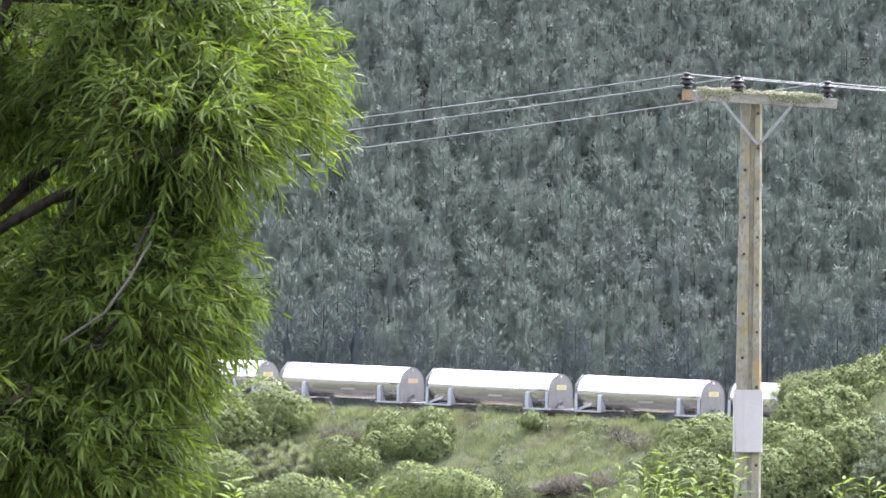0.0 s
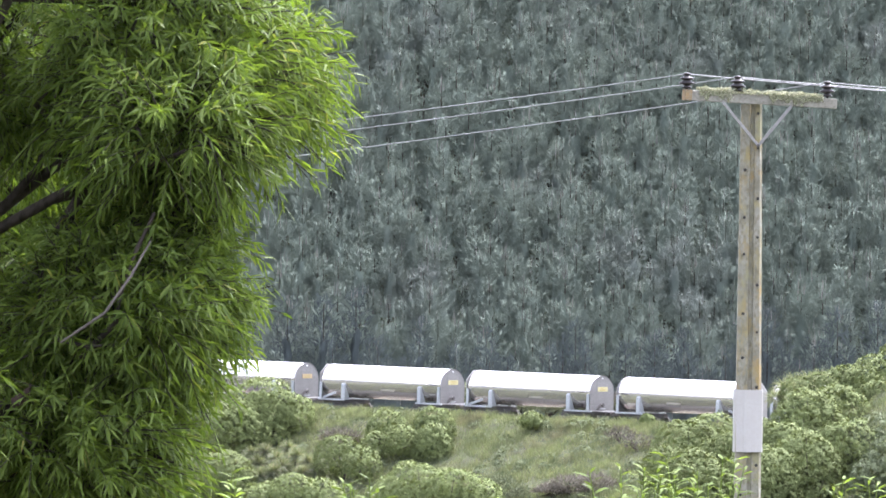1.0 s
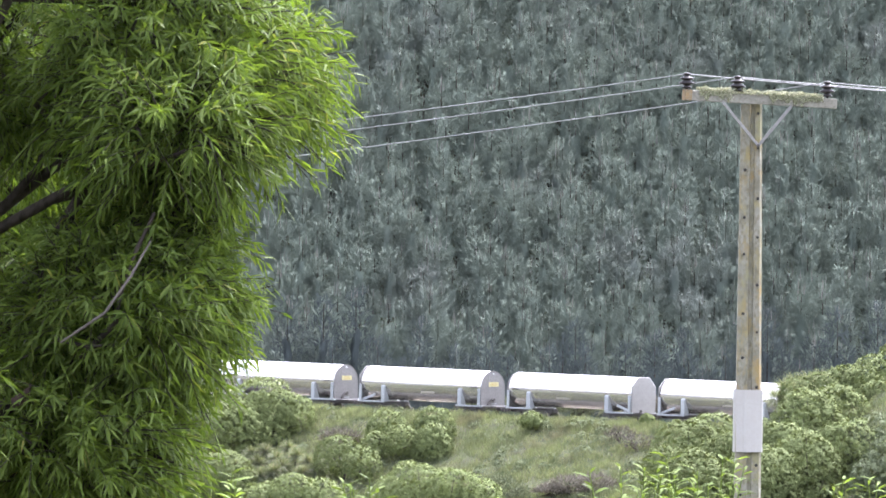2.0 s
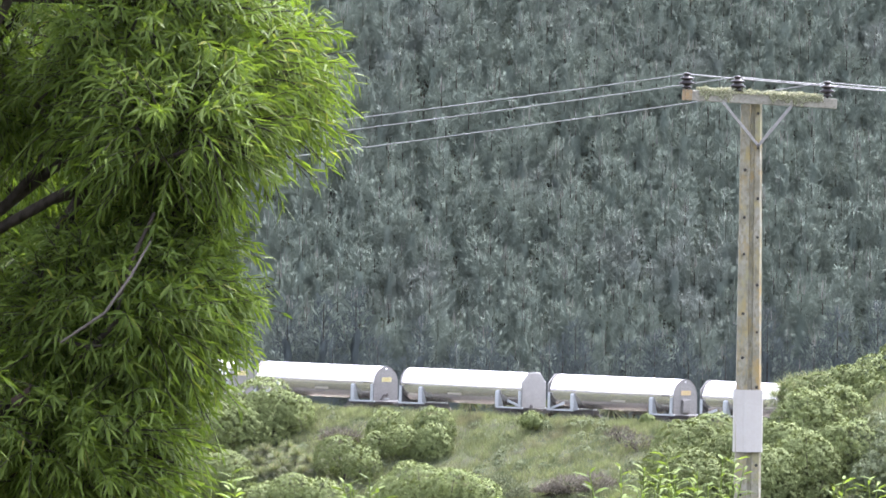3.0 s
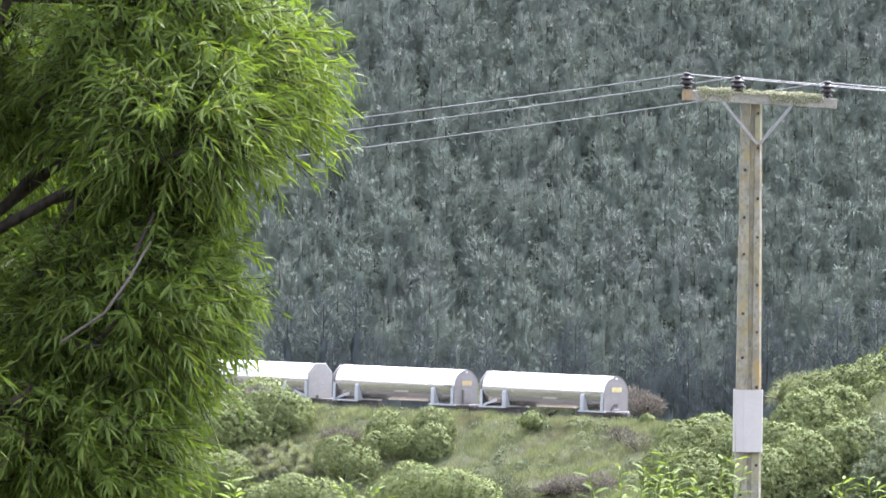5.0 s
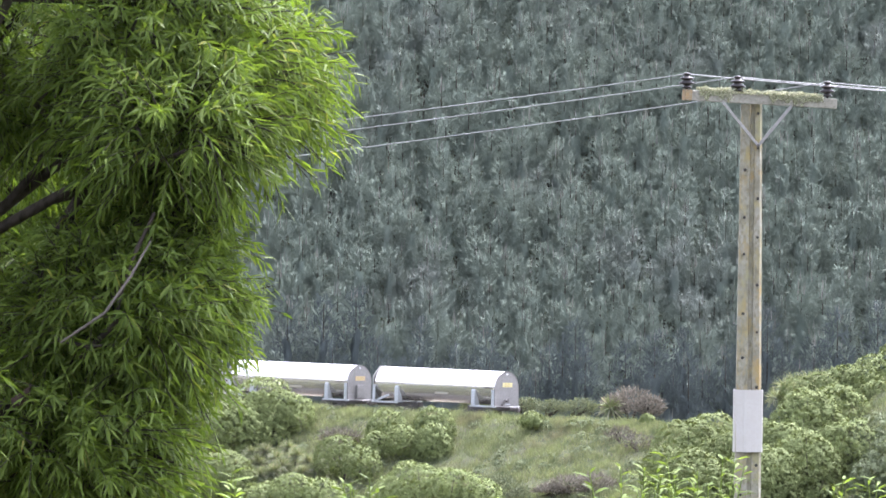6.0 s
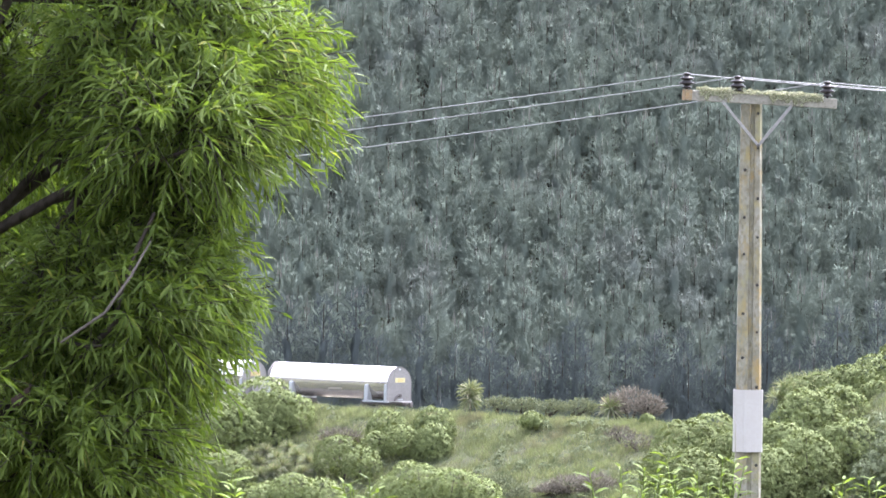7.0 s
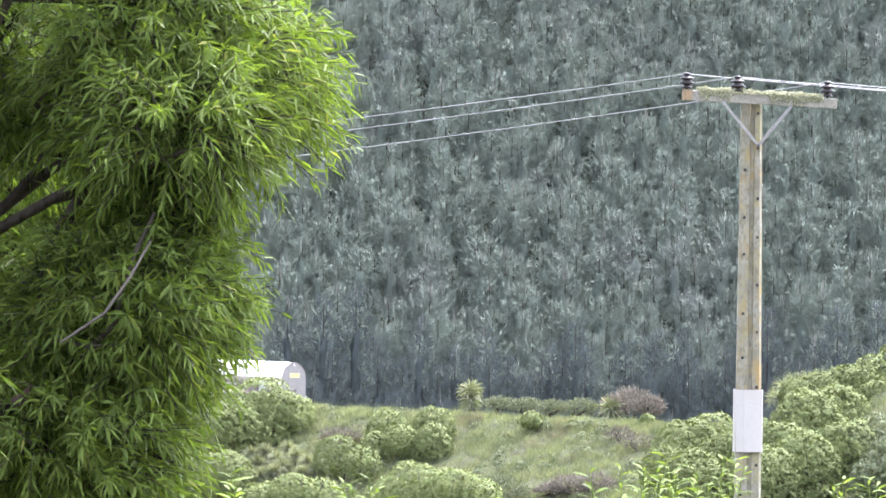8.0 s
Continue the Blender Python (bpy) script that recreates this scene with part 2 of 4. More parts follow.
def blades(pos, way, side, length, width, droop=0.0, fold=0.0):
    """Leaf blades with a broad middle and a bent tip: corners and triangles. Arrays of n rows."""
    n = len(pos)
    way, side = unit(way), unit(side - (side * way).sum(1, keepdims=True) * way)
    up = np.cross(side, way)
    ln, wd = np.broadcast_to(length, (n,))[:, None], np.broadcast_to(width, (n,))[:, None] / 2
    sag = np.array([0, 0, -1.0]) * ln * droop
    m1, m2 = pos + way * ln * 0.33 + sag * 0.12, pos + way * ln * 0.68 + sag * 0.45
    tip = pos + way * ln + sag
    lift = up * wd * fold
    v = np.stack([pos, m1 + side * wd + lift, m1 - side * wd + lift, m2 + side * wd * 0.75 + lift, m2 - side * wd * 0.75 + lift, tip], 1).reshape(-1, 3)
    t = np.array([[0, 1, 2], [1, 3, 2], [2, 3, 4], [3, 5, 4]])
    return v, (np.arange(n)[:, None, None] * 6 + t).reshape(-1, 3)


def diamonds(pos, way, side, length, width):
    """Small plain leaves of two triangles."""
    n = len(pos)
    way, side = unit(way), unit(side - (side * way).sum(1, keepdims=True) * way)
    ln, wd = np.broadcast_to(length, (n,))[:, None], np.broadcast_to(width, (n,))[:, None] / 2
    mid = pos + way * ln * 0.55
    v = np.stack([pos, mid + side * wd, pos + way * ln - np.array([0, 0, 0.12]) * ln, mid - side * wd], 1).reshape(-1, 3)
    t = np.array([[0, 1, 2], [0, 2, 3]])
    return v, (np.arange(n)[:, None, None] * 4 + t).reshape(-1, 3)


def slivers(pos, way, side, length, width):
    """Single narrow triangles: needles and grass."""
    n = len(pos)
    way, side = unit(way), unit(side)
    ln, wd = np.broadcast_to(length, (n,))[:, None], np.broadcast_to(width, (n,))[:, None] / 2
    v = np.stack([pos - side * wd, pos + side * wd, pos + way * ln], 1).reshape(-1, 3)
    return v, np.arange(3 * n).reshape(-1, 3)


def joined(pieces):
    vs, ts, k = [], [], 0
    for v, t in pieces:
        vs.append(v)
        ts.append(t + k)
        k += len(v)
    return np.concatenate(vs), np.concatenate(ts)


def tube(path, radii, seg=5):
    """A tapering limb along a path: corners and triangles."""
    path = np.asarray(path, float)
    radii = np.broadcast_to(radii, (len(path),))
    d = unit(np.gradient(path, axis=0))
    ref = np.where(np.abs(d[:, 2:3]) > 0.9, [[1.0, 0, 0]], [[0, 0, 1.0]])
    a = unit(np.cross(d, ref))
    b = np.cross(d, a)
    ang = np.arange(seg) * 2 * np.pi / seg
    v = path[:, None] + radii[:, None, None] * (a[:, None] * np.cos(ang)[None, :, None] + b[:, None] * np.sin(ang)[None, :, None])
    t = []
    for i in range(len(path) - 1):
        for j in range(seg):
            p, q = i * seg + j, i * seg + (j + 1) % seg
            t += [(p, q, q + seg), (p, q + seg, p + seg)]
    return v.reshape(-1, 3), np.array(t)


def ball(rng, n):
    return unit(rng.normal(size=(n, 3)))


# ---- the lie of the land ----
TRACK_WAY = (0.731, -0.682, -0.0138)           # along the rails, falling gently
ACROSS = (0.682, 0.731)                        # level, away from the near side
TRACK_TURN = Matrix.Rotation(math.atan2(TRACK_WAY[1], TRACK_WAY[0]), 3, "Z") @ Matrix.Rotation(0.0138, 3, "Y")
RAIL_Z = 4.2


def track(s, d=0.0, up=0.0):
    """A point s metres along the track, d to its far side, up above the rails."""
    return Vector((s * TRACK_WAY[0] + d * ACROSS[0], 800 + s * TRACK_WAY[1] + d * ACROSS[1], RAIL_Z + s * TRACK_WAY[2] + up))


def in_front(x, y):
    """Metres by which a place lies on the near side of the track."""
    return -(x * ACROSS[0] + (y - 800) * ACROSS[1])


def smooth(a, b, v):
    q = np.clip((v - a) / (b - a), 0, 1)
    return q * q * (3 - 2 * q)


def land(x, y):
    """Height of the ground: the near slope, the valley, the railway bank, the knoll and the hill."""
    x, y = np.asarray(x, float), np.asarray(y, float)
    near = np.interp(y, [-2000, -40, 0, 50, 150, 300, 500, 690, 860, 1010, 5000], [18.4, 18.4, 18.4, 16.9, 13.0, 6.0, -3.0, -6.5, -6.5, -30, -30])
    s = np.clip(x * TRACK_WAY[0] + (y - 800) * TRACK_WAY[1], -300, 300)
    rail = RAIL_Z + s * TRACK_WAY[2] - 0.62
    d = in_front(x, y)
    bank = rail + np.interp(d, [-260, -60, -9, -4.5, -2.5, 2.5, 4.2, 5.5, 60], [-80, -16, 0.2, 0.55, 0, 0, 0.95, 0.85, -21.8])
    z = np.maximum(near, bank)
    z = z + 15.5 * np.exp(-((x - 30) / 8.5) ** 2 / 2 - ((y - 712) / 16) ** 2 / 2)
    hill = np.interp(y, [1190, 1360, 1500, 1700, 2200], [0, 112, 174, 184, 20]) * (1 - smooth(150, 900, np.abs(x)))
    return z + hill


def built_ground():
    def steps(*spans):
        return np.unique(np.round(np.concatenate([np.arange(a, b + 1e-6, c) for a, b, c in spans]), 2))
    xs = steps((-4000, -400, 450), (-400, -80, 40), (-80, 80, 1.25), (80, 400, 40), (400, 4000, 450))
    ys = steps((-2000, -100, 380), (-100, 680, 20), (680, 830, 1.25), (830, 1220, 26), (1220, 1500, 8), (1500, 2000, 100), (2000, 4900, 580))
    X, Y = np.meshgrid(xs, ys)
    Z = land(X, Y)
    near = (np.abs(X) < 80) & (Y > 680) & (Y < 830)
    wob = np.array([noise.noise((x * 0.35, y * 0.35, 0)) + 0.5 * noise.noise((x * 0.9, y * 0.9, 5)) for x, y in zip(X.ravel(), Y.ravel())]).reshape(X.shape)
    d = in_front(X, Y)
    Z = Z + np.where(near & (np.abs(d) > 3.2), wob * 0.22, 0)
    nx, ny = len(xs), len(ys)
    i = np.arange((ny - 1) * nx).reshape(ny - 1, nx)[:, :-1].ravel()
    t = np.concatenate([np.stack([i, i + 1, i + nx + 1], 1), np.stack([i, i + nx + 1, i + nx], 1)])
    v = np.stack([X, Y, Z], -1).reshape(-1, 3)
    return tagged(new("ground", mesh_of("ground", v, t, M_SOIL, smooth=True)), "uneven grassy ground with a bank and a steep hill", "ground", kind="structure")


built_ground()


# ---- the railway ----
def built_track():
    ballast = bmesh.new()
    for s0, s1 in ((-120, 120),):
        pts = [(-2.3, -0.62), (-1.5, -0.2), (1.5, -0.2), (2.3, -0.62)]
        a = [ballast.verts.new(track(s0, d, h)) for d, h in pts]
        b = [ballast.verts.new(track(s1, d, h)) for d, h in pts]
        for k in range(3):
            ballast.faces.new((a[k], b[k], b[k + 1], a[k + 1]))
    base = tagged(new("railway_track"), "single railway track on grey ballast along a grassy bank", "railway track", kind="structure")
    part("ballast", ballast, M_STONE, base)
    for side in (-0.57, 0.57):
        bm = bmesh.new()
        turn = TRACK_TURN.to_4x4()
        for w, h, up in ((0.127, 0.02, -0.15), (0.02, 0.1, -0.09), (0.07, 0.04, -0.02)):
            box(bm, (240, w, h), track(0, side, up), turn)
        part("rail", bm, M_RAIL, base)
    bm = box(bmesh.new(), (0.22, 2.1, 0.14), (0, 0, 0), None, 0.01)
    me = None
    for k in range(150):
        s = -52 + k * 0.7
        if me is None:
            ob = part("sleeper", bm, M_TIMBER, base)
            me = ob.data
        else:
            ob = child("sleeper", me, base)
        ob.matrix_basis = Matrix.Translation(track(s, 0, -0.19)) @ TRACK_TURN.to_4x4()


built_track()


# ---- tank wagons ----
WAGON_PITCH, SPEED, TAIL = 14.17, 10.3, 68.0


def plate_outline(w, h):
    """Upright sides under a round top: points of (y, z) from the foot."""
    r = w / 2
    pts = [(-r, 0.0), (r, 0.0)]
    for i in range(17):
        a = math.pi * i / 16
        pts.append((r * math.cos(a), h - r + r * math.sin(a)))
    return pts


def hex_outline(w, h):
    """Upright sides with the top corners cut off: points of (y, z) from the foot."""
    r = w / 2
    return [(-r, 0.0), (r, 0.0), (r, h * 0.73), (0.56, h), (-0.56, h), (-r, h * 0.73)]


def built_wagon(sign, cabinet=False):
    """Its own space: x along the track towards the tail, origin on the rails under the tail plate."""
    w = thing("tank_wagon", (0, 0, 0), "polished stainless steel tank wagon with grey end plates", "rail wagon", "tank wagons of the train")
    L, R, mid = 11.7, 1.17, 2.29
    bm = bmesh.new()
    prof = [(0.35, -L + 0.02), (0.9, -L + 0.03), (R - 0.03, -L + 0.06), (R, -L + 0.12), (R, -L + 0.18), (R, -L + 0.3)]
    for seam in (-8.8, -5.85, -2.95):
        prof += [(R, seam - 0.2), (R, seam - 0.1), (R + 0.006, seam - 0.08), (R + 0.006, seam + 0.08), (R, seam + 0.1), (R, seam + 0.2)]
    prof += [(R, -0.3), (R, -0.18), (R, -0.12), (R - 0.03, -0.06), (0.9, -0.03), (0.35, -0.02)]
    lathe(bm, prof, 56)
    bmesh.ops.transform(bm, matrix=Matrix.Translation((0, 0, mid)) @ Matrix(((0, 0, 1, 0), (0, 1, 0, 0), (-1, 0, 0, 0), (0, 0, 0, 1))), verts=bm.verts)
    bmesh.ops.recalc_face_normals(bm, faces=bm.faces)
    tank = part("tank", bm, M_TANK, w, "mirror-bright stainless steel barrel", smooth=True)
    for x, out in ((0.0, 1), (-L, -1)):
        bm = bmesh.new()
        pts = plate_outline(2.46, 2.48) if out > 0 else hex_outline(2.46, 2.48)
        vs = [bm.verts.new((x - 0.03 * out, y, 1.0 + z)) for y, z in pts]
        f = bm.faces.new(vs)
        r = bmesh.ops.extrude_face_region(bm, geom=[f])
        bmesh.ops.translate(bm, vec=(0.05 * out, 0, 0), verts=[g for g in r["geom"] if isinstance(g, bmesh.types.BMVert)])
        front = max(bm.faces, key=lambda q: q.calc_center_median().x * out)
        bmesh.ops.inset_region(bm, faces=[front], thickness=0.06, depth=-0.025)
        bmesh.ops.recalc_face_normals(bm, faces=bm.faces)
        if out > 0:
            plate = part("end_plate", bm, M_PLATE, w, "grey round-topped satin steel end plate")
            part("hazard_label", box(bmesh.new(), (0.012, 1.0, 0.32), (x + 0.012, 0.06, 2.52), None, 0.004), sign, plate, "faded warning label")
            for k, (yy, ww) in enumerate(((-0.12, 0.5), (0.02, 0.7), (-0.05, 0.6))):
                part("text_bar", box(bmesh.new(), (0.006, ww, 0.04), (x + 0.02, 0.06 + yy * 0.3, 2.61 - 0.09 * k)), M_INK, plate)
            bm = bmesh.new()
            lathe(bm, [(0.055, 0), (0.06, 0.03), (0.035, 0.06)], 10)
            bmesh.ops.transform(bm, matrix=Matrix.Translation((x, 0.0, 3.27)) @ Matrix.Rotation(math.pi / 2, 4, "Y"), verts=bm.verts)
            part("lamp", bm, M_WHITE, plate, "small round white marker lamp")
            part("white_bar", box(bmesh.new(), (0.02, 0.55, 0.07), (x + 0.015, 0.1, 1.16), None, 0.005), M_FRAME, plate, "short pale painted bar")
            if cabinet:
                cab = part("valve_cabinet", box(bmesh.new(), (0.1, 0.85, 0.95), (x + 0.06, 0.05, 1.6), None, 0.03), M_PLATE, w, "grey steel valve cabinet")
                part("cabinet_door", box(bmesh.new(), (0.02, 0.7, 0.8), (x + 0.118, 0.05, 1.6), None, 0.006), M_PLATE, cab)
            else:
                # outlet pipe and valve low on the plate
                bm = bmesh.new()
                rod(bm, (x + 0.07, -0.55, 1.1), (x + 0.09, -0.25, 1.42), 0.06)
                rod(bm, (x + 0.09, -0.25, 1.42), (x + 0.08, 0.0, 1.5), 0.07)
                rod(bm, (x + 0.02, 0.02, 1.45), (x + 0.12, 0.02, 1.45), 0.13)
                part("valve_pipe", bm, M_DARKIRON, w, "dark outlet pipe and valve")
        else:
            plate = part("end_plate", bm, M_PLATE_PALE, w, "pale blank end plate with cut-off top corners")
            bm = bmesh.new()
            rod(bm, (x - 0.02, 0.3, 1.1), (x - 0.1, 0.3, 1.1), 0.16, 0.12, 12)
            part("drain_flange", bm, M_DARKIRON, plate)
            for sy in (-1, 1):
                a, b = Vector((x + 0.12, sy * 1.1, 1.08)), Vector((x + 1.45, sy * 1.1, 1.5))
                part("strut", box(bmesh.new(), ((b - a).length, 0.06, 0.16), (a + b) / 2, (b - a).to_track_quat("X", "Z").to_matrix().to_4x4(), 0.01), M_FRAME, w, "pale painted diagonal strut")
        bm = bmesh.new()
        box(bm, (0.85, 1.1, 0.14), (x + 0.42 * out, 0, 0.93), None, 0.02)
        part("end_step", bm, M_DARKIRON, w)
        bm = bmesh.new()
        rod(bm, (x + 0.8 * out, 0, 0.8), (x + 1.24 * out, 0, 0.8), 0.09)
        box(bm, (0.2, 0.26, 0.3), (x + 1.12 * out, 0, 0.8), None, 0.04)
        part("coupler", bm, M_DARKIRON, w)
    # underframe: pale side sills at the ends, dark spine between
    for sx in (-10.55, -1.15):
        for sy in (-1.2, 1.2):
            part("side_sill", box(bmesh.new(), (2.5, 0.12, 0.11), (sx, sy, 1.0), None, 0.02), M_FRAME, w, "pale blue-grey painted sill")
    for sx in (-L + 1.5, -1.5):
        part("draw_beam", box(bmesh.new(), (4.0, 0.5, 0.3), (sx, 0, 0.86), None, 0.03), M_DARKIRON, w)
    # the upper cladding ends in a rolled lip along each flank, caught by a small clip near the tail
    for sy in (-1, 1):
        part("cladding_lip", rod(bmesh.new(), (-L + 0.1, sy * (R + 0.012), mid + 0.1), (-0.1, sy * (R + 0.012), mid + 0.1), 0.035, seg=10), M_TANK, w, "bright rolled edge of the cladding", smooth=True)
        part("clip", box(bmesh.new(), (0.6, 0.03, 0.07), (-0.75, sy * (R + 0.03), mid + 0.02), None, 0.008), M_DARKIRON, w)
    for sx in (-9.55, -2.2):
        for sy in (-1, 1):
            bm = bmesh.new()
            vs = [bm.verts.new(p) for p in ((sx, sy * 0.72, 1.02), (sx, sy * 1.27, 1.02), (sx, sy * 1.27, 2.08), (sx, sy * 1.15, 2.2), (sx, sy * 0.95, 1.6))]
            f = bm.faces.new(vs)
            r = bmesh.ops.extrude_face_region(bm, geom=[f])
            bmesh.ops.translate(bm, vec=(0.32, 0, 0), verts=[g for g in r["geom"] if isinstance(g, bmesh.types.BMVert)])
            bmesh.ops.recalc_face_normals(bm, faces=bm.faces)
            part("saddle_post", bm, M_FRAME, w, "pale blue-grey saddle post")
    for sx in (-L + 0.16, -0.16):
        for sy in (-1, 1):
            part("corner_post", box(bmesh.new(), (0.2, 0.1, 1.2), (sx, sy * 1.26, 1.6), None, 0.015), M_FRAME, w, "pale painted corner post")
    for sy in (-1, 1):
        a = math.radians(-22)
        part("side_label", box(bmesh.new(), (1.3, 0.012, 0.24), (-5.2, sy * (R * math.cos(a) + 0.006), mid + R * math.sin(a)), Matrix.Rotation(a * -sy, 4, "X"), 0.003), M_DULL, w, "faded yellow side label")
    for bx in (-9.6, -2.1):
        bm = bmesh.new()
        box(bm, (0.5, 1.7, 0.25), (bx, 0, 0.6), None, 0.03)
        for sy in (-0.86, 0.86):
            box(bm, (2.3, 0.12, 0.2), (bx, sy, 0.52), None, 0.03)
            for ax in (-0.85, 0.85):
                box(bm, (0.3, 0.16, 0.3), (bx + ax, sy, 0.43), None, 0.03)
        part("bogie", bm, M_DARKIRON, w)
        for ax in (-0.85, 0.85):
            bm = bmesh.new()
            rod(bm, (0, -0.75, 0), (0, 0.75, 0), 0.08)
            ws = part("wheelset", bm, M_DARKIRON, w)
            ws.location = (bx + ax, 0, 0.42)
            for sy in (-0.57, 0.57):
                part("wheel", rod(bmesh.new(), (0, sy - 0.06, 0), (0, sy + 0.06, 0), 0.42, seg=24), M_DARKIRON, ws)
    return w


# the third from the tail runs the other way round; two carry orange labels, one of them a valve cabinet
WAGONS = [built_wagon(M_YELLOW), built_wagon(M_ORANGE, True)]
for _k in range(2, 9):
    WAGONS.append(built_wagon(M_ORANGE) if _k == 5 else copy_thing(WAGONS[0], Matrix.Translation((0, 0, 0))))


def wagon_pose(k, t):
    at = Matrix.Translation(track(TAIL - WAGON_PITCH * k - SPEED * t, 0, 0)) @ TRACK_TURN.to_4x4()
    return at @ pose(-11.7, 0, 0, 0, 0, 180) if k == 2 else at


for _k, _w in enumerate(WAGONS):
    _w.matrix_basis = wagon_pose(_k, 0)


# ---- the power pole and its lines ----
def built_pole():
    px, py, top = 4.042, 150.000, 21.211
    foot = 11.0
    p = thing("power_pole", (px, py, foot), "lichened concrete power pole with a mossy wooden crossarm", "power pole")
    H = top - foot
    bm = bmesh.new()
    # section: a shallow channel runs down the face, one corner cut back
    def ring(z):
        k = 1 - z / H
        a, b = 0.138 + 0.072 * k, 0.12 + 0.062 * k
        pts = [(-a, -b), (-0.02, -b), (-0.01, -b + 0.03), (0.035, -b + 0.03), (0.045, -b), (a - 0.03, -b), (a, -b + 0.05), (a, b), (-a, b)]
        return [bm.verts.new((x + 0.004 * noise.noise((x * 9, y * 9, z * 2)), y, z)) for x, y in pts]
    rings = [ring(H * i / 40) for i in range(41)]
    for q, r in zip(rings, rings[1:]):
        for i in range(len(q)):
            j = (i + 1) % len(q)
            bm.faces.new((q[i], q[j], r[j], r[i]))
    bm.faces.new(rings[0][::-1])
    bm.faces.new(rings[-1])
    bmesh.ops.recalc_face_normals(bm, faces=bm.faces)
    part("shaft", bm, M_CONC, p, "tapered grey concrete shaft with yellow lichen")
    rng = random.Random(4)
    zz = H - 0.12
    k = 0
    while zz > H - 5.6:
        wid = 0.138 + 0.072 * (1 - zz / H)
        x = -wid * 0.55 if k % 2 else wid * 0.62
        # a solid dark plug, its colour painting the shade inside the hole
        bm = bmesh.new()
        rod(bm, (x, -0.155, zz), (x, -0.1, zz), 0.016 + rng.random() * 0.006, seg=8)
        part("bolt_hole", bm, M_HOLE, p)
        zz -= 0.2 + rng.random() * 0.22
        k += 1
    # the sheet-metal guard wraps the shaft
    gz = 17.044 - foot
    bm = bmesh.new()
    sheet = [(-0.196, 0.17), (-0.196, -0.12), (-0.19, -0.135), (-0.075, -0.185), (-0.055, -0.2), (-0.03, -0.203), (0.0, -0.2), (0.175, -0.178), (0.187, -0.165), (0.19, 0.17)]
    rings = []
    for grow in (0.0, -0.006):
        rings.append([[bm.verts.new((x * (1 + grow / 0.2), y * (1 + grow / 0.2), gz + h + 0.004 * noise.noise((x * 8, h * 5, 1)))) for x, y in sheet] for h in (-0.41, -0.2, 0.0, 0.2, 0.41)])
    for lay in rings:
        for lo, hi in zip(lay, lay[1:]):
            for i in range(len(sheet)):
                j = (i + 1) % len(sheet)
                bm.faces.new((lo[i], lo[j], hi[j], hi[i]))
    for k in (0, 4):
        for i in range(len(sheet)):
            j = (i + 1) % len(sheet)
            bm.faces.new((rings[0][k][i], rings[0][k][j], rings[1][k][j], rings[1][k][i]))
    bmesh.ops.recalc_face_normals(bm, faces=bm.faces)
    part("metal_guard", bm, M_GALV, p, "bright galvanised sheet-metal possum guard")
    # crossarm with moss, braces, insulators
    yaw = Matrix.Rotation(radians(28), 4, "Z")
    ax, ay, az = 4.148, 149.800, 21.277
    at = Vector((ax - px, -0.19, az - foot))
    arm_turn = Matrix.Rotation(radians(2.5), 4, Vector((0, 1, 0))) @ yaw
    frame_m = Matrix.Translation(at) @ arm_turn
    bm = bmesh.new()
    box(bm, (2.29, 0.1, 0.135), (0, 0, 0), None, 0.008)
    bmesh.ops.subdivide_edges(bm, edges=[e for e in bm.edges if e.calc_length() > 1], cuts=24)
    for v in bm.verts:
        v.co.z += 0.006 * noise.noise(v.co * 6)
        v.co.y += 0.004 * noise.noise(v.co * 5 + Vector((9, 0, 0)))
    bmesh.ops.transform(bm, matrix=frame_m, verts=bm.verts)
    arm = part("crossarm", bm, M_TIMBER, p, "weathered grey timber crossarm")
    bm = box(bmesh.new(), (0.1, 0.108, 0.142), (-1.1, 0, 0), None, 0.01)
    bmesh.ops.transform(bm, matrix=frame_m, verts=bm.verts)
    part("lichen_patch", bm, M_LICHEN, arm, "orange lichen on the crossarm end")
    r = np.random.default_rng(8)
    pieces = []
    for x0, x1, hang in ((-0.95, -0.45, 0.15), (0.12, 0.92, 0.15), (-0.45, 0.12, 0.03)):
        n = int((6500 if hang > 0.05 else 1800) * (x1 - x0))
        q = np.stack([r.uniform(x0, x1, n), r.uniform(-0.055, 0.05, n), 0.062 + r.uniform(0, 0.025, n)], 1)
        edge = r.random(n) < 0.55
        q[edge, 1] = -0.055
        lump = np.array([0.35 + 1.3 * abs(noise.noise((a * 9, 3.0, 0))) for a in q[:, 0]])
        q[:, 2] += lump * 0.035
        q[edge, 2] = 0.075 - r.random(edge.sum()) ** 1.6 * hang * lump[edge]
        w = r.normal(size=(n, 3)) * 0.6 + np.array([0, -0.5, 0.5])
        pieces.append(diamonds(q, w, r.normal(size=(n, 3)), r.uniform(0.012, 0.035, n), r.uniform(0.008, 0.018, n)))
    v, t = joined(pieces)
    v = v @ np.array(frame_m.to_3x3()).T + np.array(frame_m.translation)
    child("moss", mesh_of("moss", v, t, M_MOSS), arm, "pale green moss tufts")
    low = Vector((0.09, -0.17, H - 0.545))
    for x in (-0.6, 0.45):
        bm = bmesh.new()
        a = frame_m @ Vector((x, -0.06, -0.06))
        d = low - a
        box(bm, (d.length, 0.012, 0.042), (a + low) / 2, d.to_track_quat("X", "Z").to_matrix().to_4x4(), 0.002)
        part("brace", bm, M_STEEL_DULL, p, "flat galvanised steel brace")
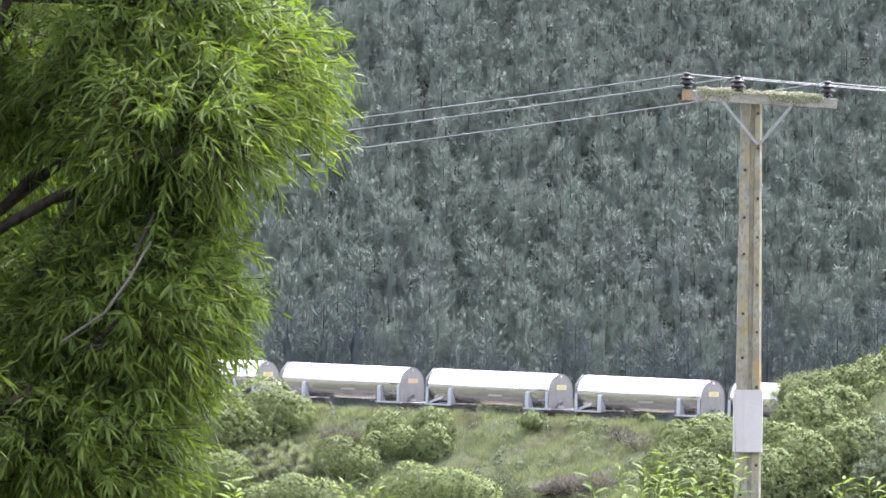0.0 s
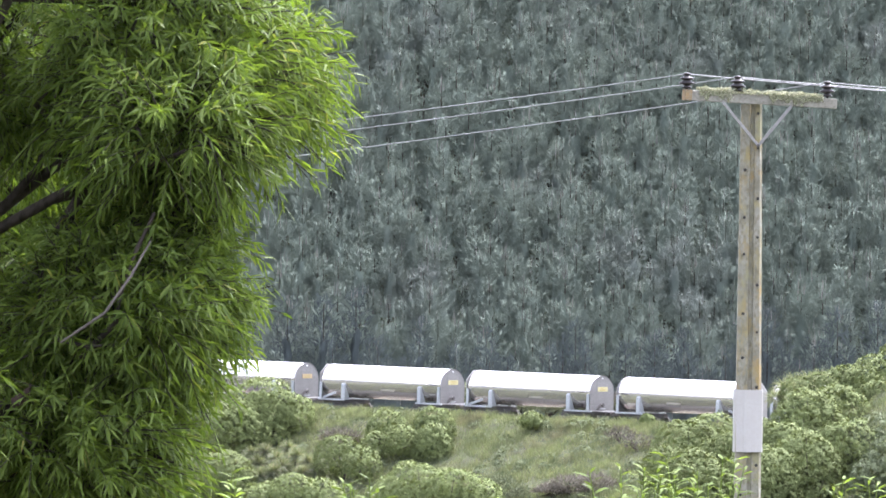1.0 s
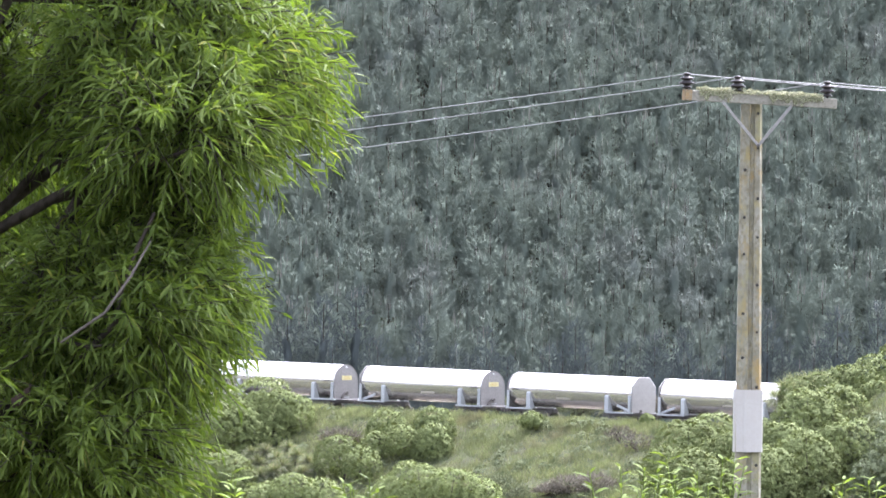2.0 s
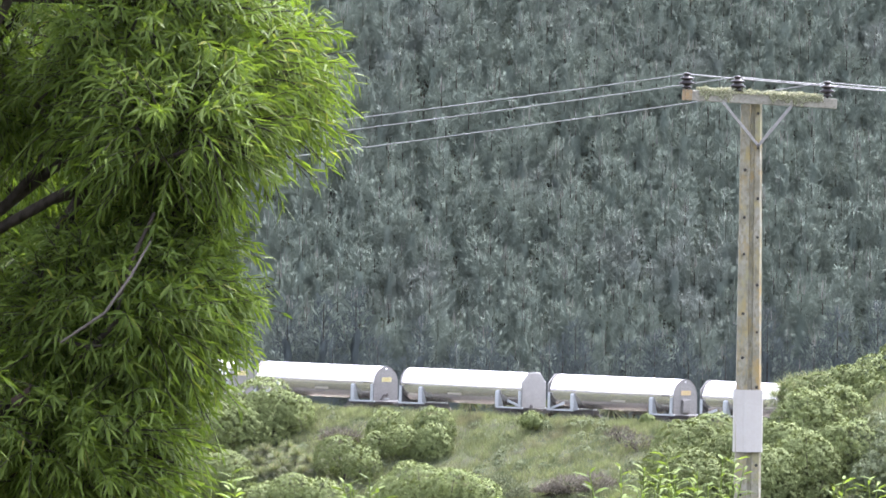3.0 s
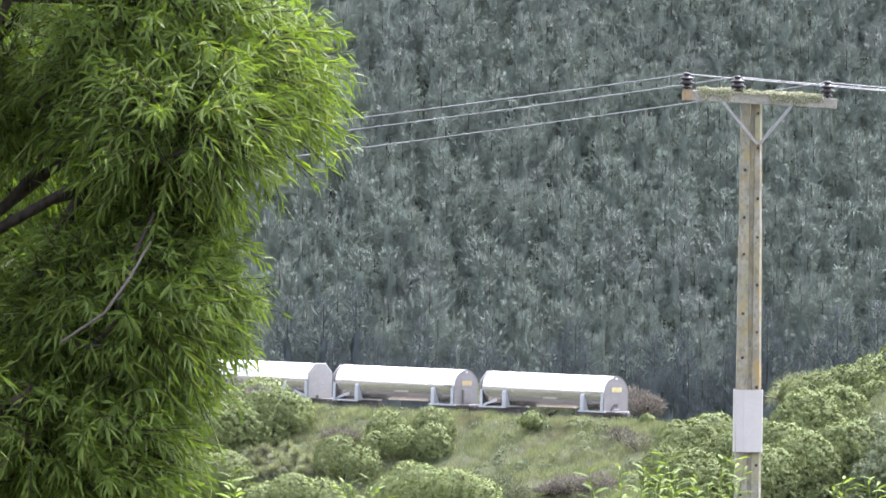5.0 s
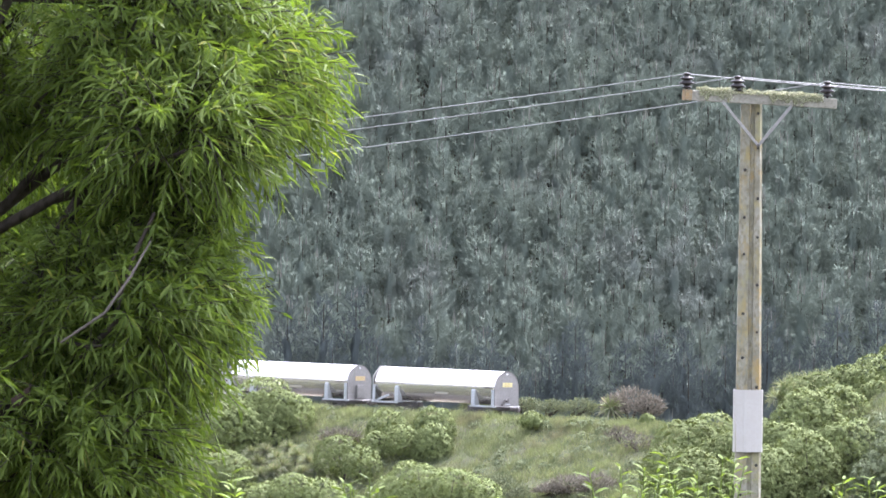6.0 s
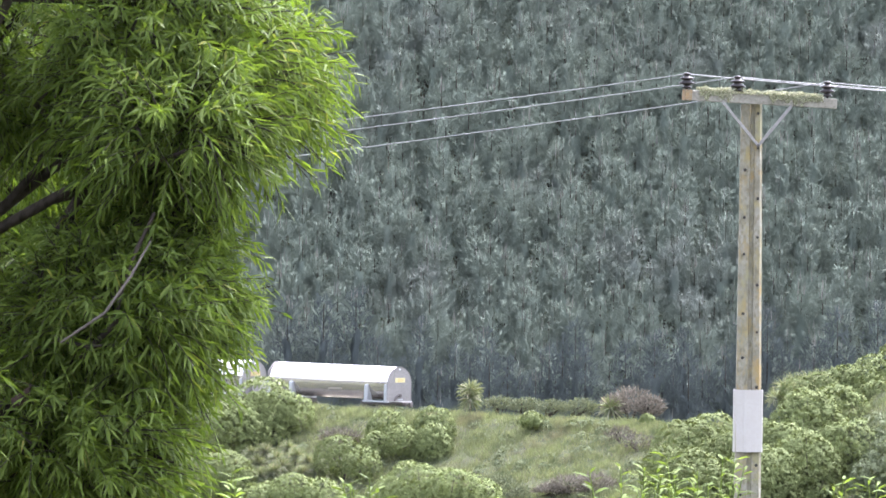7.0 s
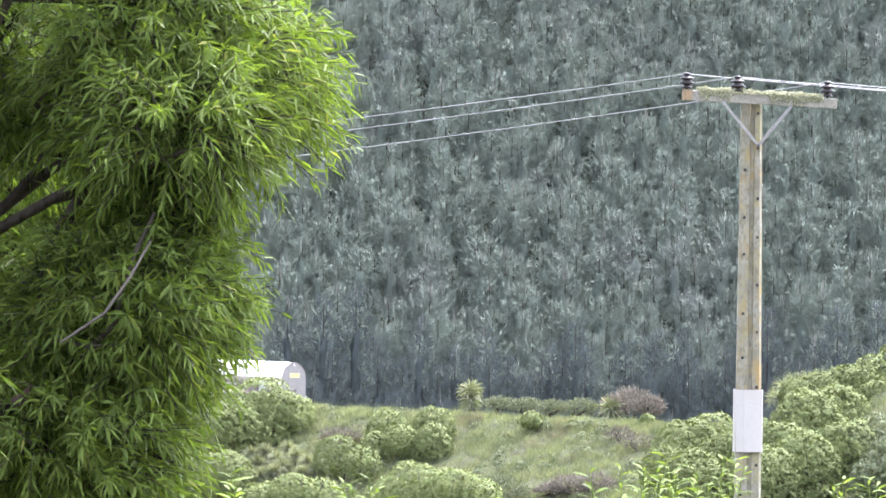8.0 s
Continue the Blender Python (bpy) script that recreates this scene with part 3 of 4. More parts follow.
    bm = rod(bmesh.new(), low + Vector((0, -0.03, 0)), low + Vector((0, 0.05, 0)), 0.022)
    part("brace_bolt", bm, M_DARKIRON, p)
    tops = []
    for x in (-1.105, -0.34, 1.02):
        bm = lathe(bmesh.new(), [(0.018, 0.05), (0.018, 0.085), (0.06, 0.09), (0.066, 0.105), (0.04, 0.12), (0.05, 0.135), (0.1, 0.145), (0.105, 0.16), (0.055, 0.185), (0.06, 0.2), (0.095, 0.21), (0.09, 0.225), (0.04, 0.243), (0.035, 0.258), (0.052, 0.27), (0.045, 0.285), (0.02, 0.29)], 18)
        o = frame_m @ Vector((x, 0, 0.0))
        bmesh.ops.translate(bm, vec=o, verts=bm.verts)
        part("insulator", bm, M_PORC, p, "dark brown porcelain pin insulator", smooth=True)
        tops.append(Vector((px, py, foot)) + o + Vector((0, 0, 0.275)))
    return p, tops


POLE, TOPS = built_pole()


def built_lines():
    # the neighbouring poles of the line, down the valley and up the road
    west, east = Vector((-15.0, 34.0, -1.62)), Vector((16.5, 40.0, -0.35))
    for shift in (west, east):
        copy_thing(POLE, Matrix.Translation(POLE.location + shift))
    for k, top in enumerate(TOPS):
        for shift, sag in ((west - Vector((0, 0, (0.0, 0.1, 0.24)[k])), 0.1), (east, 0.12)):
            pts = []
            for i in range(33):
                u = i / 32
                c = top + shift * u
                pts.append((c.x, c.y, c.z - 4 * sag * u * (1 - u)))
            v, t = tube(pts, 0.0058, 6)
            tagged(new("power_line", mesh_of("power_line", v, t, M_WIRE, smooth=True)), "bare pale aluminium power line strung between poles", "power line", "power lines")


built_lines()


# ---- the willow ----
def built_willow():
    rng = np.random.default_rng(11)
    gx, gy = -3.5, 50.6
    gz = float(land(gx, gy))
    w = thing("willow_tree", (0, 0, 0), "dense bright green willow with narrow drooping leaves", "tree")
    lobes = []          # centre, radii, twigs, share that sits near the skin
    # unseen lobes front-left, overhead and behind are added to darken the hollow
    for c, r, n in (((-1.17, 50.00, 20.53), (0.74, 0.72, 0.58), 1050), ((-1.41, 49.70, 19.47), (0.56, 0.6, 0.42), 750), ((-1.60, 49.60, 18.93), (0.56, 0.6, 0.46), 650),
                    ((-1.84, 52.20, 20.09), (0.75, 0.6, 0.8), 450), ((-1.93, 52.00, 19.28), (0.7, 0.6, 0.7), 400), ((-1.59, 50.00, 21.58), (0.95, 0.9, 0.75), 500), ((-2.66, 50.30, 20.53), (0.8, 0.9, 1.1), 420), ((-2.57, 50.20, 19.03), (0.75, 0.8, 0.8), 380), ((-2.08, 50.00, 18.15), (0.8, 0.8, 0.5), 300), ((-1.13, 49.45, 20.28), (0.42, 0.4, 0.24), 300), ((-2.05, 50.50, 20.51), (0.5, 0.5, 0.65), 420), ((-2.83, 49.00, 19.95), (0.8, 0.7, 0.9), 380), ((-2.97, 49.40, 21.30), (0.7, 0.7, 0.6), 260), ((-2.30, 49.00, 22.70), (1.5, 1.5, 0.6), 380), ((-2.58, 48.60, 19.23), (0.62, 0.7, 0.9), 420), ((-2.1, 53.2, 20.2), (0.8, 0.6, 1.2), 420), ((-2.0, 53.0, 18.9), (0.7, 0.6, 0.9), 300), ((-3.0, 47.9, 20.3), (0.75, 0.9, 1.7), 500), ((-1.22, 49.8, 19.86), (0.26, 0.3, 0.2), 120), ((-1.2, 49.7, 19.5), (0.26, 0.3, 0.25), 130)):
        lobes.append((np.array(c), np.array(r), n))
    # trunk and limbs
    pieces = []
    base = np.array([gx, gy, gz - 0.1])
    fork = np.array([gx + 0.1, gy - 0.1, gz + 1.1])
    pieces.append(tube([base, base + (0.02, 0, 0.5), fork], [0.24, 0.17, 0.15], 9))
    for c, r, n in lobes:
        bend = (fork + c) / 2 + np.array([0, 0, 0.25]) + rng.normal(size=3) * 0.12
        far = c + (c - fork) / max(np.linalg.norm(c - fork), 0.1) * r[0] * 0.5
        path = [fork, fork * 0.6 + bend * 0.4, bend, bend * 0.4 + c * 0.6, c, far]
        pieces.append(tube(path, [0.055, 0.04, 0.03, 0.024, 0.018, 0.008], 7))
        for k in range(16):
            e = c + ball(rng, 1)[0] * r * 0.85
            s = c + (bend - c) * rng.uniform(0, 0.5)
            m = (s + e) / 2 + rng.normal(size=3) * 0.08
            pieces.append(tube([s, m, e], [0.022, 0.013, 0.005], 5))
    v, t = joined(pieces)
    child("trunk", mesh_of("trunk", v, t, M_BARK, smooth=True), w, "dark trunk with spreading limbs")
    # twigs and leaves
    P, W, S, LN, WD, tw = [], [], [], [], [], []
    for c, r, n in lobes:
        u = ball(rng, n)
        rad = rng.uniform(0.0, 1.0, n) ** 0.45
        lump = np.array([0.82 + 0.32 * noise.noise(tuple(q * 2.1 + c)) for q in u])
        start = c + u * r * (rad * lump)[:, None] * 0.88
        way = unit(u * 0.8 + np.array([0.15, -0.1, 0.35]) + rng.normal(size=(n, 3)) * 0.35)
        length = rng.uniform(0.18, 0.36, n)
        for i in range(n):
            m = 3
            s = np.linspace(0, 1, m)[:, None]
            path = start[i] + way[i] * length[i] * s + np.array([0, 0, -1]) * length[i] * 0.3 * s ** 2
            tw.append(tube(path, np.linspace(0.0045, 0.0015, m), 3))
            k = rng.integers(15, 24)
            q = np.linspace(0.08, 1, k)[:, None]
            at = start[i] + way[i] * length[i] * q + np.array([0, 0, -1]) * length[i] * 0.3 * q ** 2
            d = unit(way[i] + np.array([0, 0, -0.6]) * q)
            a = np.arange(k) * 2.4 + rng.uniform(0, 6)
            x = unit(np.cross(d, [0.1, 0.2, 1.0]))
            y = np.cross(d, x)
            out = x * np.cos(a)[:, None] + y * np.sin(a)[:, None]
            P.append(at)
            W.append(d * rng.uniform(0.5, 1.0, (k, 1)) + out * 0.75 + rng.normal(size=(k, 3)) * 0.22 + np.array([0, 0, -0.32]))
            S.append(np.cross(d, out) + rng.normal(size=(k, 3)) * 0.5)
            LN.append(rng.uniform(0.085, 0.155, k) * (1 - 0.35 * q[:, 0]))
            WD.append(rng.uniform(0.0085, 0.0135, k))
    P, W, S, LN, WD = (np.concatenate(a) for a in (P, W, S, LN, WD))
    v, t = blades(P, W, S, LN, WD, droop=0.22)
    child("crown", mesh_of("crown", v, t, M_WILLOW, smooth=True), w, "thick crown of narrow bright green leaves")
    v, t = joined(tw)
    tagged(child("twig_mass", mesh_of("twig_mass", v, t, M_BARK), w), kind="stuff")
    # dark boughs in the hollow of the crown
    for pts, r0, r1 in ((((-1.82, 49.9, 19.56), (-1.69, 49.8, 19.79), (-1.58, 49.7, 19.98), (-1.49, 49.7, 20.18), (-1.38, 49.75, 20.4)), 0.034, 0.014),
                        (((-1.56, 49.3, 19.27), (-1.41, 49.2, 19.43), (-1.39, 49.2, 19.56), (-1.32, 49.2, 19.75), (-1.25, 49.3, 19.9)), 0.016, 0.008),
                        (((-1.66, 49.2, 19.35), (-1.53, 49.2, 19.32), (-1.41, 49.2, 19.33)), 0.01, 0.007),
                        (((-1.95, 50.2, 19.9), (-1.78, 50.1, 20.1), (-1.72, 50.1, 20.35)), 0.022, 0.01)):
        v, t = tube(pts, np.linspace(r0, r1, len(pts)), 7)
        child("bough", mesh_of("bough", v, t, M_BARK, smooth=True), w)
    a, b, m1, m2 = (np.array(q) for q in ((-1.64, 48.95, 19.34), (-1.26, 49.05, 19.78), (-1.45, 48.92, 19.47), (-1.34, 48.95, 19.63)))
    v, t = tube([a, m1, m2, b], [0.006, 0.007, 0.0065, 0.004], 6)
    child("bare_branch", mesh_of("bare_branch", v, t, M_DRY, smooth=True), w, "bare grey dry branch")
    s0, s1 = (np.array(q) for q in ((-2.11, 49.45, 18.95), (-1.83, 49.30, 19.08)))
    v, t = tube([s0, (s0 + s1) / 2, s1], [0.06, 0.045, 0.03], 8)
    child("broken_limb", mesh_of("broken_limb", v, t, M_BARK, smooth=True), w)
    v, t = tube([s1 - np.array([0.03, 0, 0.012]), s1 + np.array([0.012, 0, 0.0]), s1 + np.array([0.03, -0.01, 0.03]), s1 + np.array([0.055, -0.01, 0.075])], [0.032, 0.036, 0.022, 0.002], 7)
    child("torn_end", mesh_of("torn_end", v, t, M_WOUND), w, "splintered reddish-brown torn wood")


built_willow()


# ---- young shoots beyond the willow ----
def shoot(place, height, stems, spread, seed, leaf=0.125):
    rng = np.random.default_rng(seed)
    w = thing("willow_shoots", place, "bright green young willow shoots with lance-shaped leaves", "shrub", "young willow shoots")
    P, W, S, LN, st = [], [], [], [], []
    for i in range(stems + stems // 2):
        foot = np.array([rng.uniform(-0.15, 0.15), rng.uniform(-0.15, 0.15), -0.05])
        tip = np.array([rng.uniform(-spread, spread), rng.uniform(-0.3, 0.3), height * rng.uniform(0.86, 1.0)])
        m = (foot + tip) / 2 * np.array([0.6, 0.6, 1.1])
        s = np.linspace(0, 1, 7)[:, None]
        path = foot * (1 - s) ** 2 + 2 * m * s * (1 - s) + tip * s ** 2
        st.append(tube(path, np.linspace(0.011, 0.003, 7), 5))
        k = 64
        q = np.linspace(0.25, 1, k)[:, None]
        at = foot * (1 - q) ** 2 + 2 * m * q * (1 - q) + tip * q ** 2
        d = unit(2 * (m - foot) * (1 - q) + 2 * (tip - m) * q)
        a = np.arange(k) * 2.4 + rng.uniform(0, 6)
        out = np.stack([np.cos(a), np.sin(a), np.zeros(k)], 1)
        P.append(at)
        W.append(d * 0.7 + out)
        S.append(np.cross(d, out) + rng.normal(size=(k, 3)) * 0.3)
        LN.append(rng.uniform(0.7, 1.15, k) * leaf)
    v, t = blades(np.concatenate(P), np.concatenate(W), np.concatenate(S), np.concatenate(LN), leaf * 0.145, droop=0.35)
    child("foliage", mesh_of("foliage", v, t, M_SHOOT, smooth=True), w)
    v, t = joined(st)
    tagged(child("stem_mass", mesh_of("stem_mass", v, t, M_SHOOT, smooth=True), w), kind="stuff")


for _i, (_x, _y, _z, _n, _sp) in enumerate(((0.98, 60.00, 18.62, 10, 0.2), (1.39, 61.00, 18.64, 11, 0.24), (1.14, 59.00, 18.53, 6, 0.2), (-0.40, 58.00, 18.63, 4, 0.1), (-0.51, 58.50, 18.52, 3, 0.1), (2.07, 60.00, 18.51, 3, 0.12), (2.33, 60.50, 18.51, 5, 0.12), (0.31, 62.00, 18.40, 2, 0.1), (-1.23, 57.00, 18.61, 6, 0.25))):
    _g = float(land(_x, _y))
    shoot((_x, _y, _g), _z - _g, _n, _sp, 40 + _i)


# ---- bushes on the bank and the knoll ----
def rosettes(rng, at, out, leaf, per=5):
    """A tuft of leaves at each place, spread round its outward way."""
    n = len(at)
    a = rng.uniform(0, 6.28, (n, 1)) + np.arange(per)[None] * 6.28 / per
    ref = unit(np.cross(out, rng.normal(size=(n, 3))))
    oth = np.cross(out, ref)
    ways = out[:, None] * rng.uniform(0.15, 0.75, (n, per, 1)) + ref[:, None] * np.cos(a)[..., None] + oth[:, None] * np.sin(a)[..., None]
    sides = np.cross(ways, out[:, None] + 0.01)
    ln = leaf * rng.uniform(0.7, 1.2, n * per)
    return diamonds(np.repeat(at, per, 0), ways.reshape(-1, 3), sides.reshape(-1, 3), ln, ln * 0.62)


def bush(name, lobes, material, label, category="bush", leaf=0.125, seed=0, group=""):
    """lobes: (x, y, z, radius) of the rounded masses; each is a close coat of small leafy heads over a dense inside."""
    rng = np.random.default_rng(seed)
    bx = sum(q[0] for q in lobes) / len(lobes)
    by = sum(q[1] for q in lobes) / len(lobes)
    bz = float(land(bx, by))
    w = thing(name, (bx, by, bz), label, category, group)
    o = np.array([bx, by, bz])
    pieces, wood, cores, round_off = [], [], [], []
    # each mass reaches down to the ground
    whole = []
    for x, y, z, r in lobes:
        whole.append((x, y, z, r))
        foot = float(land(x, y))
        while z - r * 0.75 > foot:
            z -= r * 0.9
            if z + r * 0.5 > 20 - y * 0.0278:
                whole.append((x + rng.normal(0, 0.15), y - 0.3, max(z, foot + r * 0.3), r))
    for x, y, z, r in whole:
        c = np.array([x, y, z]) - o
        r *= 0.95
        n = int(4 * math.pi * r * r / 0.19) + 30
        i = np.arange(n) + 0.5
        up, turn = 1 - 2 * i / n, i * 2.39996
        flat = np.sqrt(1 - up * up)
        u = np.stack([flat * np.cos(turn), flat * np.sin(turn), up], 1) + rng.normal(size=(n, 3)) * 0.05
        u = unit(u[(u[:, 2] > -0.45) & (u[:, 1] < 0.5)])
        swell = np.array([1 + 0.2 * noise.noise(tuple(q * 1.7 + (x, y, z))) + 0.13 * noise.noise(tuple(q * 5 + (y, z, x))) for q in u])
        hr = rng.uniform(0.22, 0.4, len(u)) * min(1, 0.45 + r * 0.3)
        h = c + u * ((r - hr * 0.5) * swell)[:, None]
        per = 11
        d = unit(ball(rng, len(u) * per) + np.repeat(u, per, 0) * 0.9 + np.array([0, 0, 0.3]))
        at = np.repeat(h, per, 0) + d * np.repeat(hr, per)[:, None] * rng.uniform(0.8, 1.1, (len(d), 1))
        pieces.append(rosettes(rng, at, d, leaf, 4))
        round_off.append(np.repeat(unit(np.repeat(u, per, 0) * 0.45 + d * 0.75 + rng.normal(size=d.shape) * 0.18), 16, 0))
        for q in h[::40]:
            wood.append(tube([np.array([c[0] * 0.3, c[1] * 0.3, -0.3]), c * 0.6 + rng.normal(size=3) * 0.15, q], [0.09, 0.05, 0.015], 4))
        # coarser leaves inside
        m = int(20 * r * r) + 12
        ins = c + ball(rng, m) * r * rng.uniform(0.35, 0.78, (m, 1)) + np.array([0, 0.15 * r, 0])
        cores.append(rosettes(rng, ins, unit(rng.normal(size=(m, 3))), leaf * 2.4, 5))
    v, t = joined(pieces)
    child("foliage", mesh_of("foliage", v, t, material, smooth=True, normals=np.concatenate(round_off)), w)
    v, t = joined(cores)
    tagged(child("inner_foliage", mesh_of("inner_foliage", v, t, material), w), kind="stuff")
    v, t = joined(wood)
    tagged(child("branch_mass", mesh_of("branch_mass", v, t, M_BARK), w), kind="stuff")
    return w


BANK = "rounded leafy bushes on the bank"
bush("bush", [(-12.69, 797.20, 4.33, 2.61), (-10.90, 796.90, 4.15, 1.90), (-14.41, 794.98, 2.97, 2.37), (-16.30, 800.03, 4.03, 2.38)], M_BUSH_LIGHT, "broad rounded green bush below the track", seed=1, group=BANK)
bush("bush", [(-19.03, 798.05, 3.25, 3.17), (-20.80, 791.22, 0.63, 3.14)], M_BUSH_DARK, "broad rounded green bush below the track", seed=2, group=BANK)
bush("bush", [(-3.82, 789.34, 3.40, 1.49), (-2.66, 785.80, 2.51, 1.33), (-4.38, 786.99, 2.27, 1.17)], M_BUSH, "compact two-headed green bush on the bank", seed=3, group=BANK)
bush("bush", [(-0.50, 787.47, 3.75, 1.45), (-0.56, 784.65, 2.75, 1.32)], M_BUSH, "compact dome-shaped green bush on the bank", seed=4, group=BANK)
bush("bush", [(-7.02, 785.48, 1.50, 1.71), (-5.44, 783.18, 0.98, 1.40)], M_BUSH, "low spreading green bush on the bank", seed=5, group=BANK)
bush("bush", [(-1.70, 772.45, -0.63, 2.38), (0.79, 770.40, -0.74, 2.14), (2.51, 769.48, -0.89, 1.76), (-3.43, 774.06, -1.08, 1.73)], M_BUSH_LIGHT, "broad pale green bush at the foot of the bank", seed=6, group=BANK)
bush("bush", [(-10.01, 778.70, -1.27, 1.93), (-8.06, 777.02, -1.40, 1.73), (-11.95, 779.41, -1.70, 1.74)], M_BUSH_LIGHT, "pale green bush at the foot of the bank", seed=7, group=BANK)
bush("bush", [(-14.82, 786.88, 0.02, 1.95), (-16.76, 786.50, -0.38, 2.34)], M_BUSH_LIGHT, "pale green bush at the foot of the bank", seed=8, group=BANK)
bush("bush", [(6.28, 784.84, 4.22, 0.74)], M_BUSH_LIGHT, "small fresh yellow-green bush in the grass", seed=9, group=BANK, leaf=0.13)
bush("bush", [(14.13, 780.38, 4.5, 0.45)], M_BUSH_LIGHT, "small yellow-green bush beside the track", seed=10, group=BANK, leaf=0.13)
bush("bush", [(15.10, 700.00, 3.91, 2.29), (13.83, 697.00, 2.93, 1.66), (16.88, 702.00, 4.58, 2.02), (18.01, 698.00, 3.29, 2.42), (15.51, 694.00, 1.99, 2.41)], M_BUSH, "large dome-shaped green bush at the knoll's foot", seed=11, group=BANK)
bush("bush", [(22.69, 704.50, 5.46, 2.52), (24.50, 706.50, 6.13, 2.17), (21.20, 701.00, 4.30, 1.74), (22.33, 698.00, 3.34, 2.29), (24.99, 700.00, 4.01, 2.29), (20.03, 696.00, 2.67, 2.07)], M_BUSH, "very large rounded green bush on the knoll", seed=12, group=BANK)
bush("bush", [(27.11, 701.00, 4.36, 2.16), (28.32, 696.00, 2.76, 2.76), (26.56, 695.00, 2.42, 1.72)], M_BUSH_DARK, "dark green bush at the knoll's side", seed=13, group=BANK)
bush("bush", [(27.06, 714.80, 8.6, 1.45), (29.06, 716.00, 9.0, 2.05), (25.45, 714.20, 8.4, 1.06)], M_BUSH, "rounded bright green bush on the knoll's top", seed=14, group=BANK)
bush("bush", [(28.09, 709.00, 7.00, 1.76), (26.71, 709.50, 7.15, 1.27), (29.39, 706.00, 6.02, 2.10)], M_BUSH, "rounded green bush on the knoll", seed=15, group=BANK)
bush("bush", [(19.49, 702.00, 4.60, 1.74), (18.97, 695.00, 2.34, 2.07)], M_BUSH, "dark green bush behind the power pole", seed=16, group=BANK)
bush("bush", [(22.23, 710.50, 7.44, 1.20), (23.60, 711.50, 7.79, 1.27), (25.03, 712.20, 8.04, 1.34), (26.26, 712.00, 7.98, 1.41)], M_BUSH, "low green bush among flax on the knoll", seed=17, group=BANK)


def brush(lobes, label, material, seed, name="dry_shrub", twig=0.5, n=900):
    """A thin, twiggy shrub: many fine upright sprays."""
    rng = np.random.default_rng(seed)
    bx, by = lobes[0][0], lobes[0][1]
    o = np.array([bx, by, float(land(bx, by))])
    w = thing(name, o, label, "shrub", "scrub along the track")
    pcs, wood = [], []
    for x, y, z, rx, rz in lobes:
        c = np.array([x, y, z]) - o
        at = c + ball(rng, n) * np.array([rx, 0.8 * rx, rz]) * rng.uniform(0.2, 1, (n, 1)) ** 0.5
        at[:, 2] = np.maximum(at[:, 2], 0.05)
        way = unit((at - c) * 0.6 + np.array([0, 0, 0.8]) + rng.normal(size=(n, 3)) * 0.45)
        pcs.append(diamonds(at, way, rng.normal(size=(n, 3)), twig * rng.uniform(0.5, 1.1, n), 0.075))
        for k in range(10):
            e = c + ball(rng, 1)[0] * np.array([rx, rx * 0.8, rz])
            wood.append(tube([np.array([c[0] * 0.8, c[1], -0.2]), (c + e) / 2, e], [0.05, 0.03, 0.012], 4))
    v, t = joined(pcs)
    child("sprays", mesh_of("sprays", v, t, material), w)
    v, t = joined(wood)
    tagged(child("stem_mass", mesh_of("stem_mass", v, t, M_BARK), w), kind="stuff")


def spiky(name, heads, label, seed, leaf=0.9, per=90, wide=0.05, trunk=True, group="", category="cabbage tree"):
    """Sword-leaved rosettes on bare stems."""
    rng = np.random.default_rng(seed)
    bx, by = heads[0][0], heads[0][1]
    o = np.array([bx, by, float(land(bx, by))])
    w = thing(name, o, label, category, group)
    for x, y, z in heads:
        c = np.array([x, y, z]) - o
        d = ball(rng, per)
        d[:, 2] = d[:, 2] * 0.9 + 0.18
        ln = leaf * rng.uniform(0.75, 1.1, per)
        v, t = blades(c + d * 0.06, d, np.cross(d, rng.normal(size=(per, 3))), ln, wide, droop=0.2)
        child("leaf_head", mesh_of("leaf_head", v, t, M_SPIKY), w)
        if trunk:
            v, t = tube([np.array([c[0] * 0.9, c[1], -0.2]), np.array([c[0], c[1], c[2] * 0.6]), c], [0.12, 0.1, 0.08], 7)
            child("stem", mesh_of("stem", v, t, M_BARK), w)
    return w


spiky("cabbage_tree", [(2.02, 803.59, 6.15), (2.02, 803.58, 5.51)], "small cabbage tree with one round spiky head beyond the track", 31, leaf=1.05, per=130, wide=0.11)
spiky("flax_plant", [(11.78, 794.48, 5.15)], "spiky yellow-green flax beyond the track", 32, leaf=1.25, per=110, wide=0.1, trunk=False, category="flax")
spiky("cabbage_tree_clump", [(-11.37, 789.95, 1.46), (-12.74, 790.13, 1.13), (-9.99, 789.35, 1.65), (-12.19, 791.94, 1.88), (-10.61, 791.29, 2.11), (-9.18, 787.64, 1.31), (-13.69, 788.83, 0.45), (-11.52, 787.49, 0.62), (-9.54, 785.51, 0.57), (-10.95, 788.19, 1.00), (-8.57, 785.70, 0.89), (-14.32, 791.06, 1.01), (-13.17, 792.18, 1.67), (-12.49, 787.44, 0.34)], "clump of grey-green cabbage trees with spiky heads", 33, leaf=0.85, per=380, wide=0.055)
spiky("flax_clump", [(21.44, 712.60, 8.14), (22.06, 713.40, 8.41), (22.96, 713.80, 8.56), (23.75, 714.20, 8.70), (21.66, 711.80, 7.87), (22.50, 712.80, 8.21), (20.82, 710.50, 7.42), (22.55, 712.00, 7.95), (21.82, 711.00, 7.60), (23.27, 712.50, 8.12), (23.99, 713.00, 8.30)], "clump of upright grey-green flax on the knoll", 34, leaf=1.0, per=150, wide=0.035, trunk=False, category="flax")
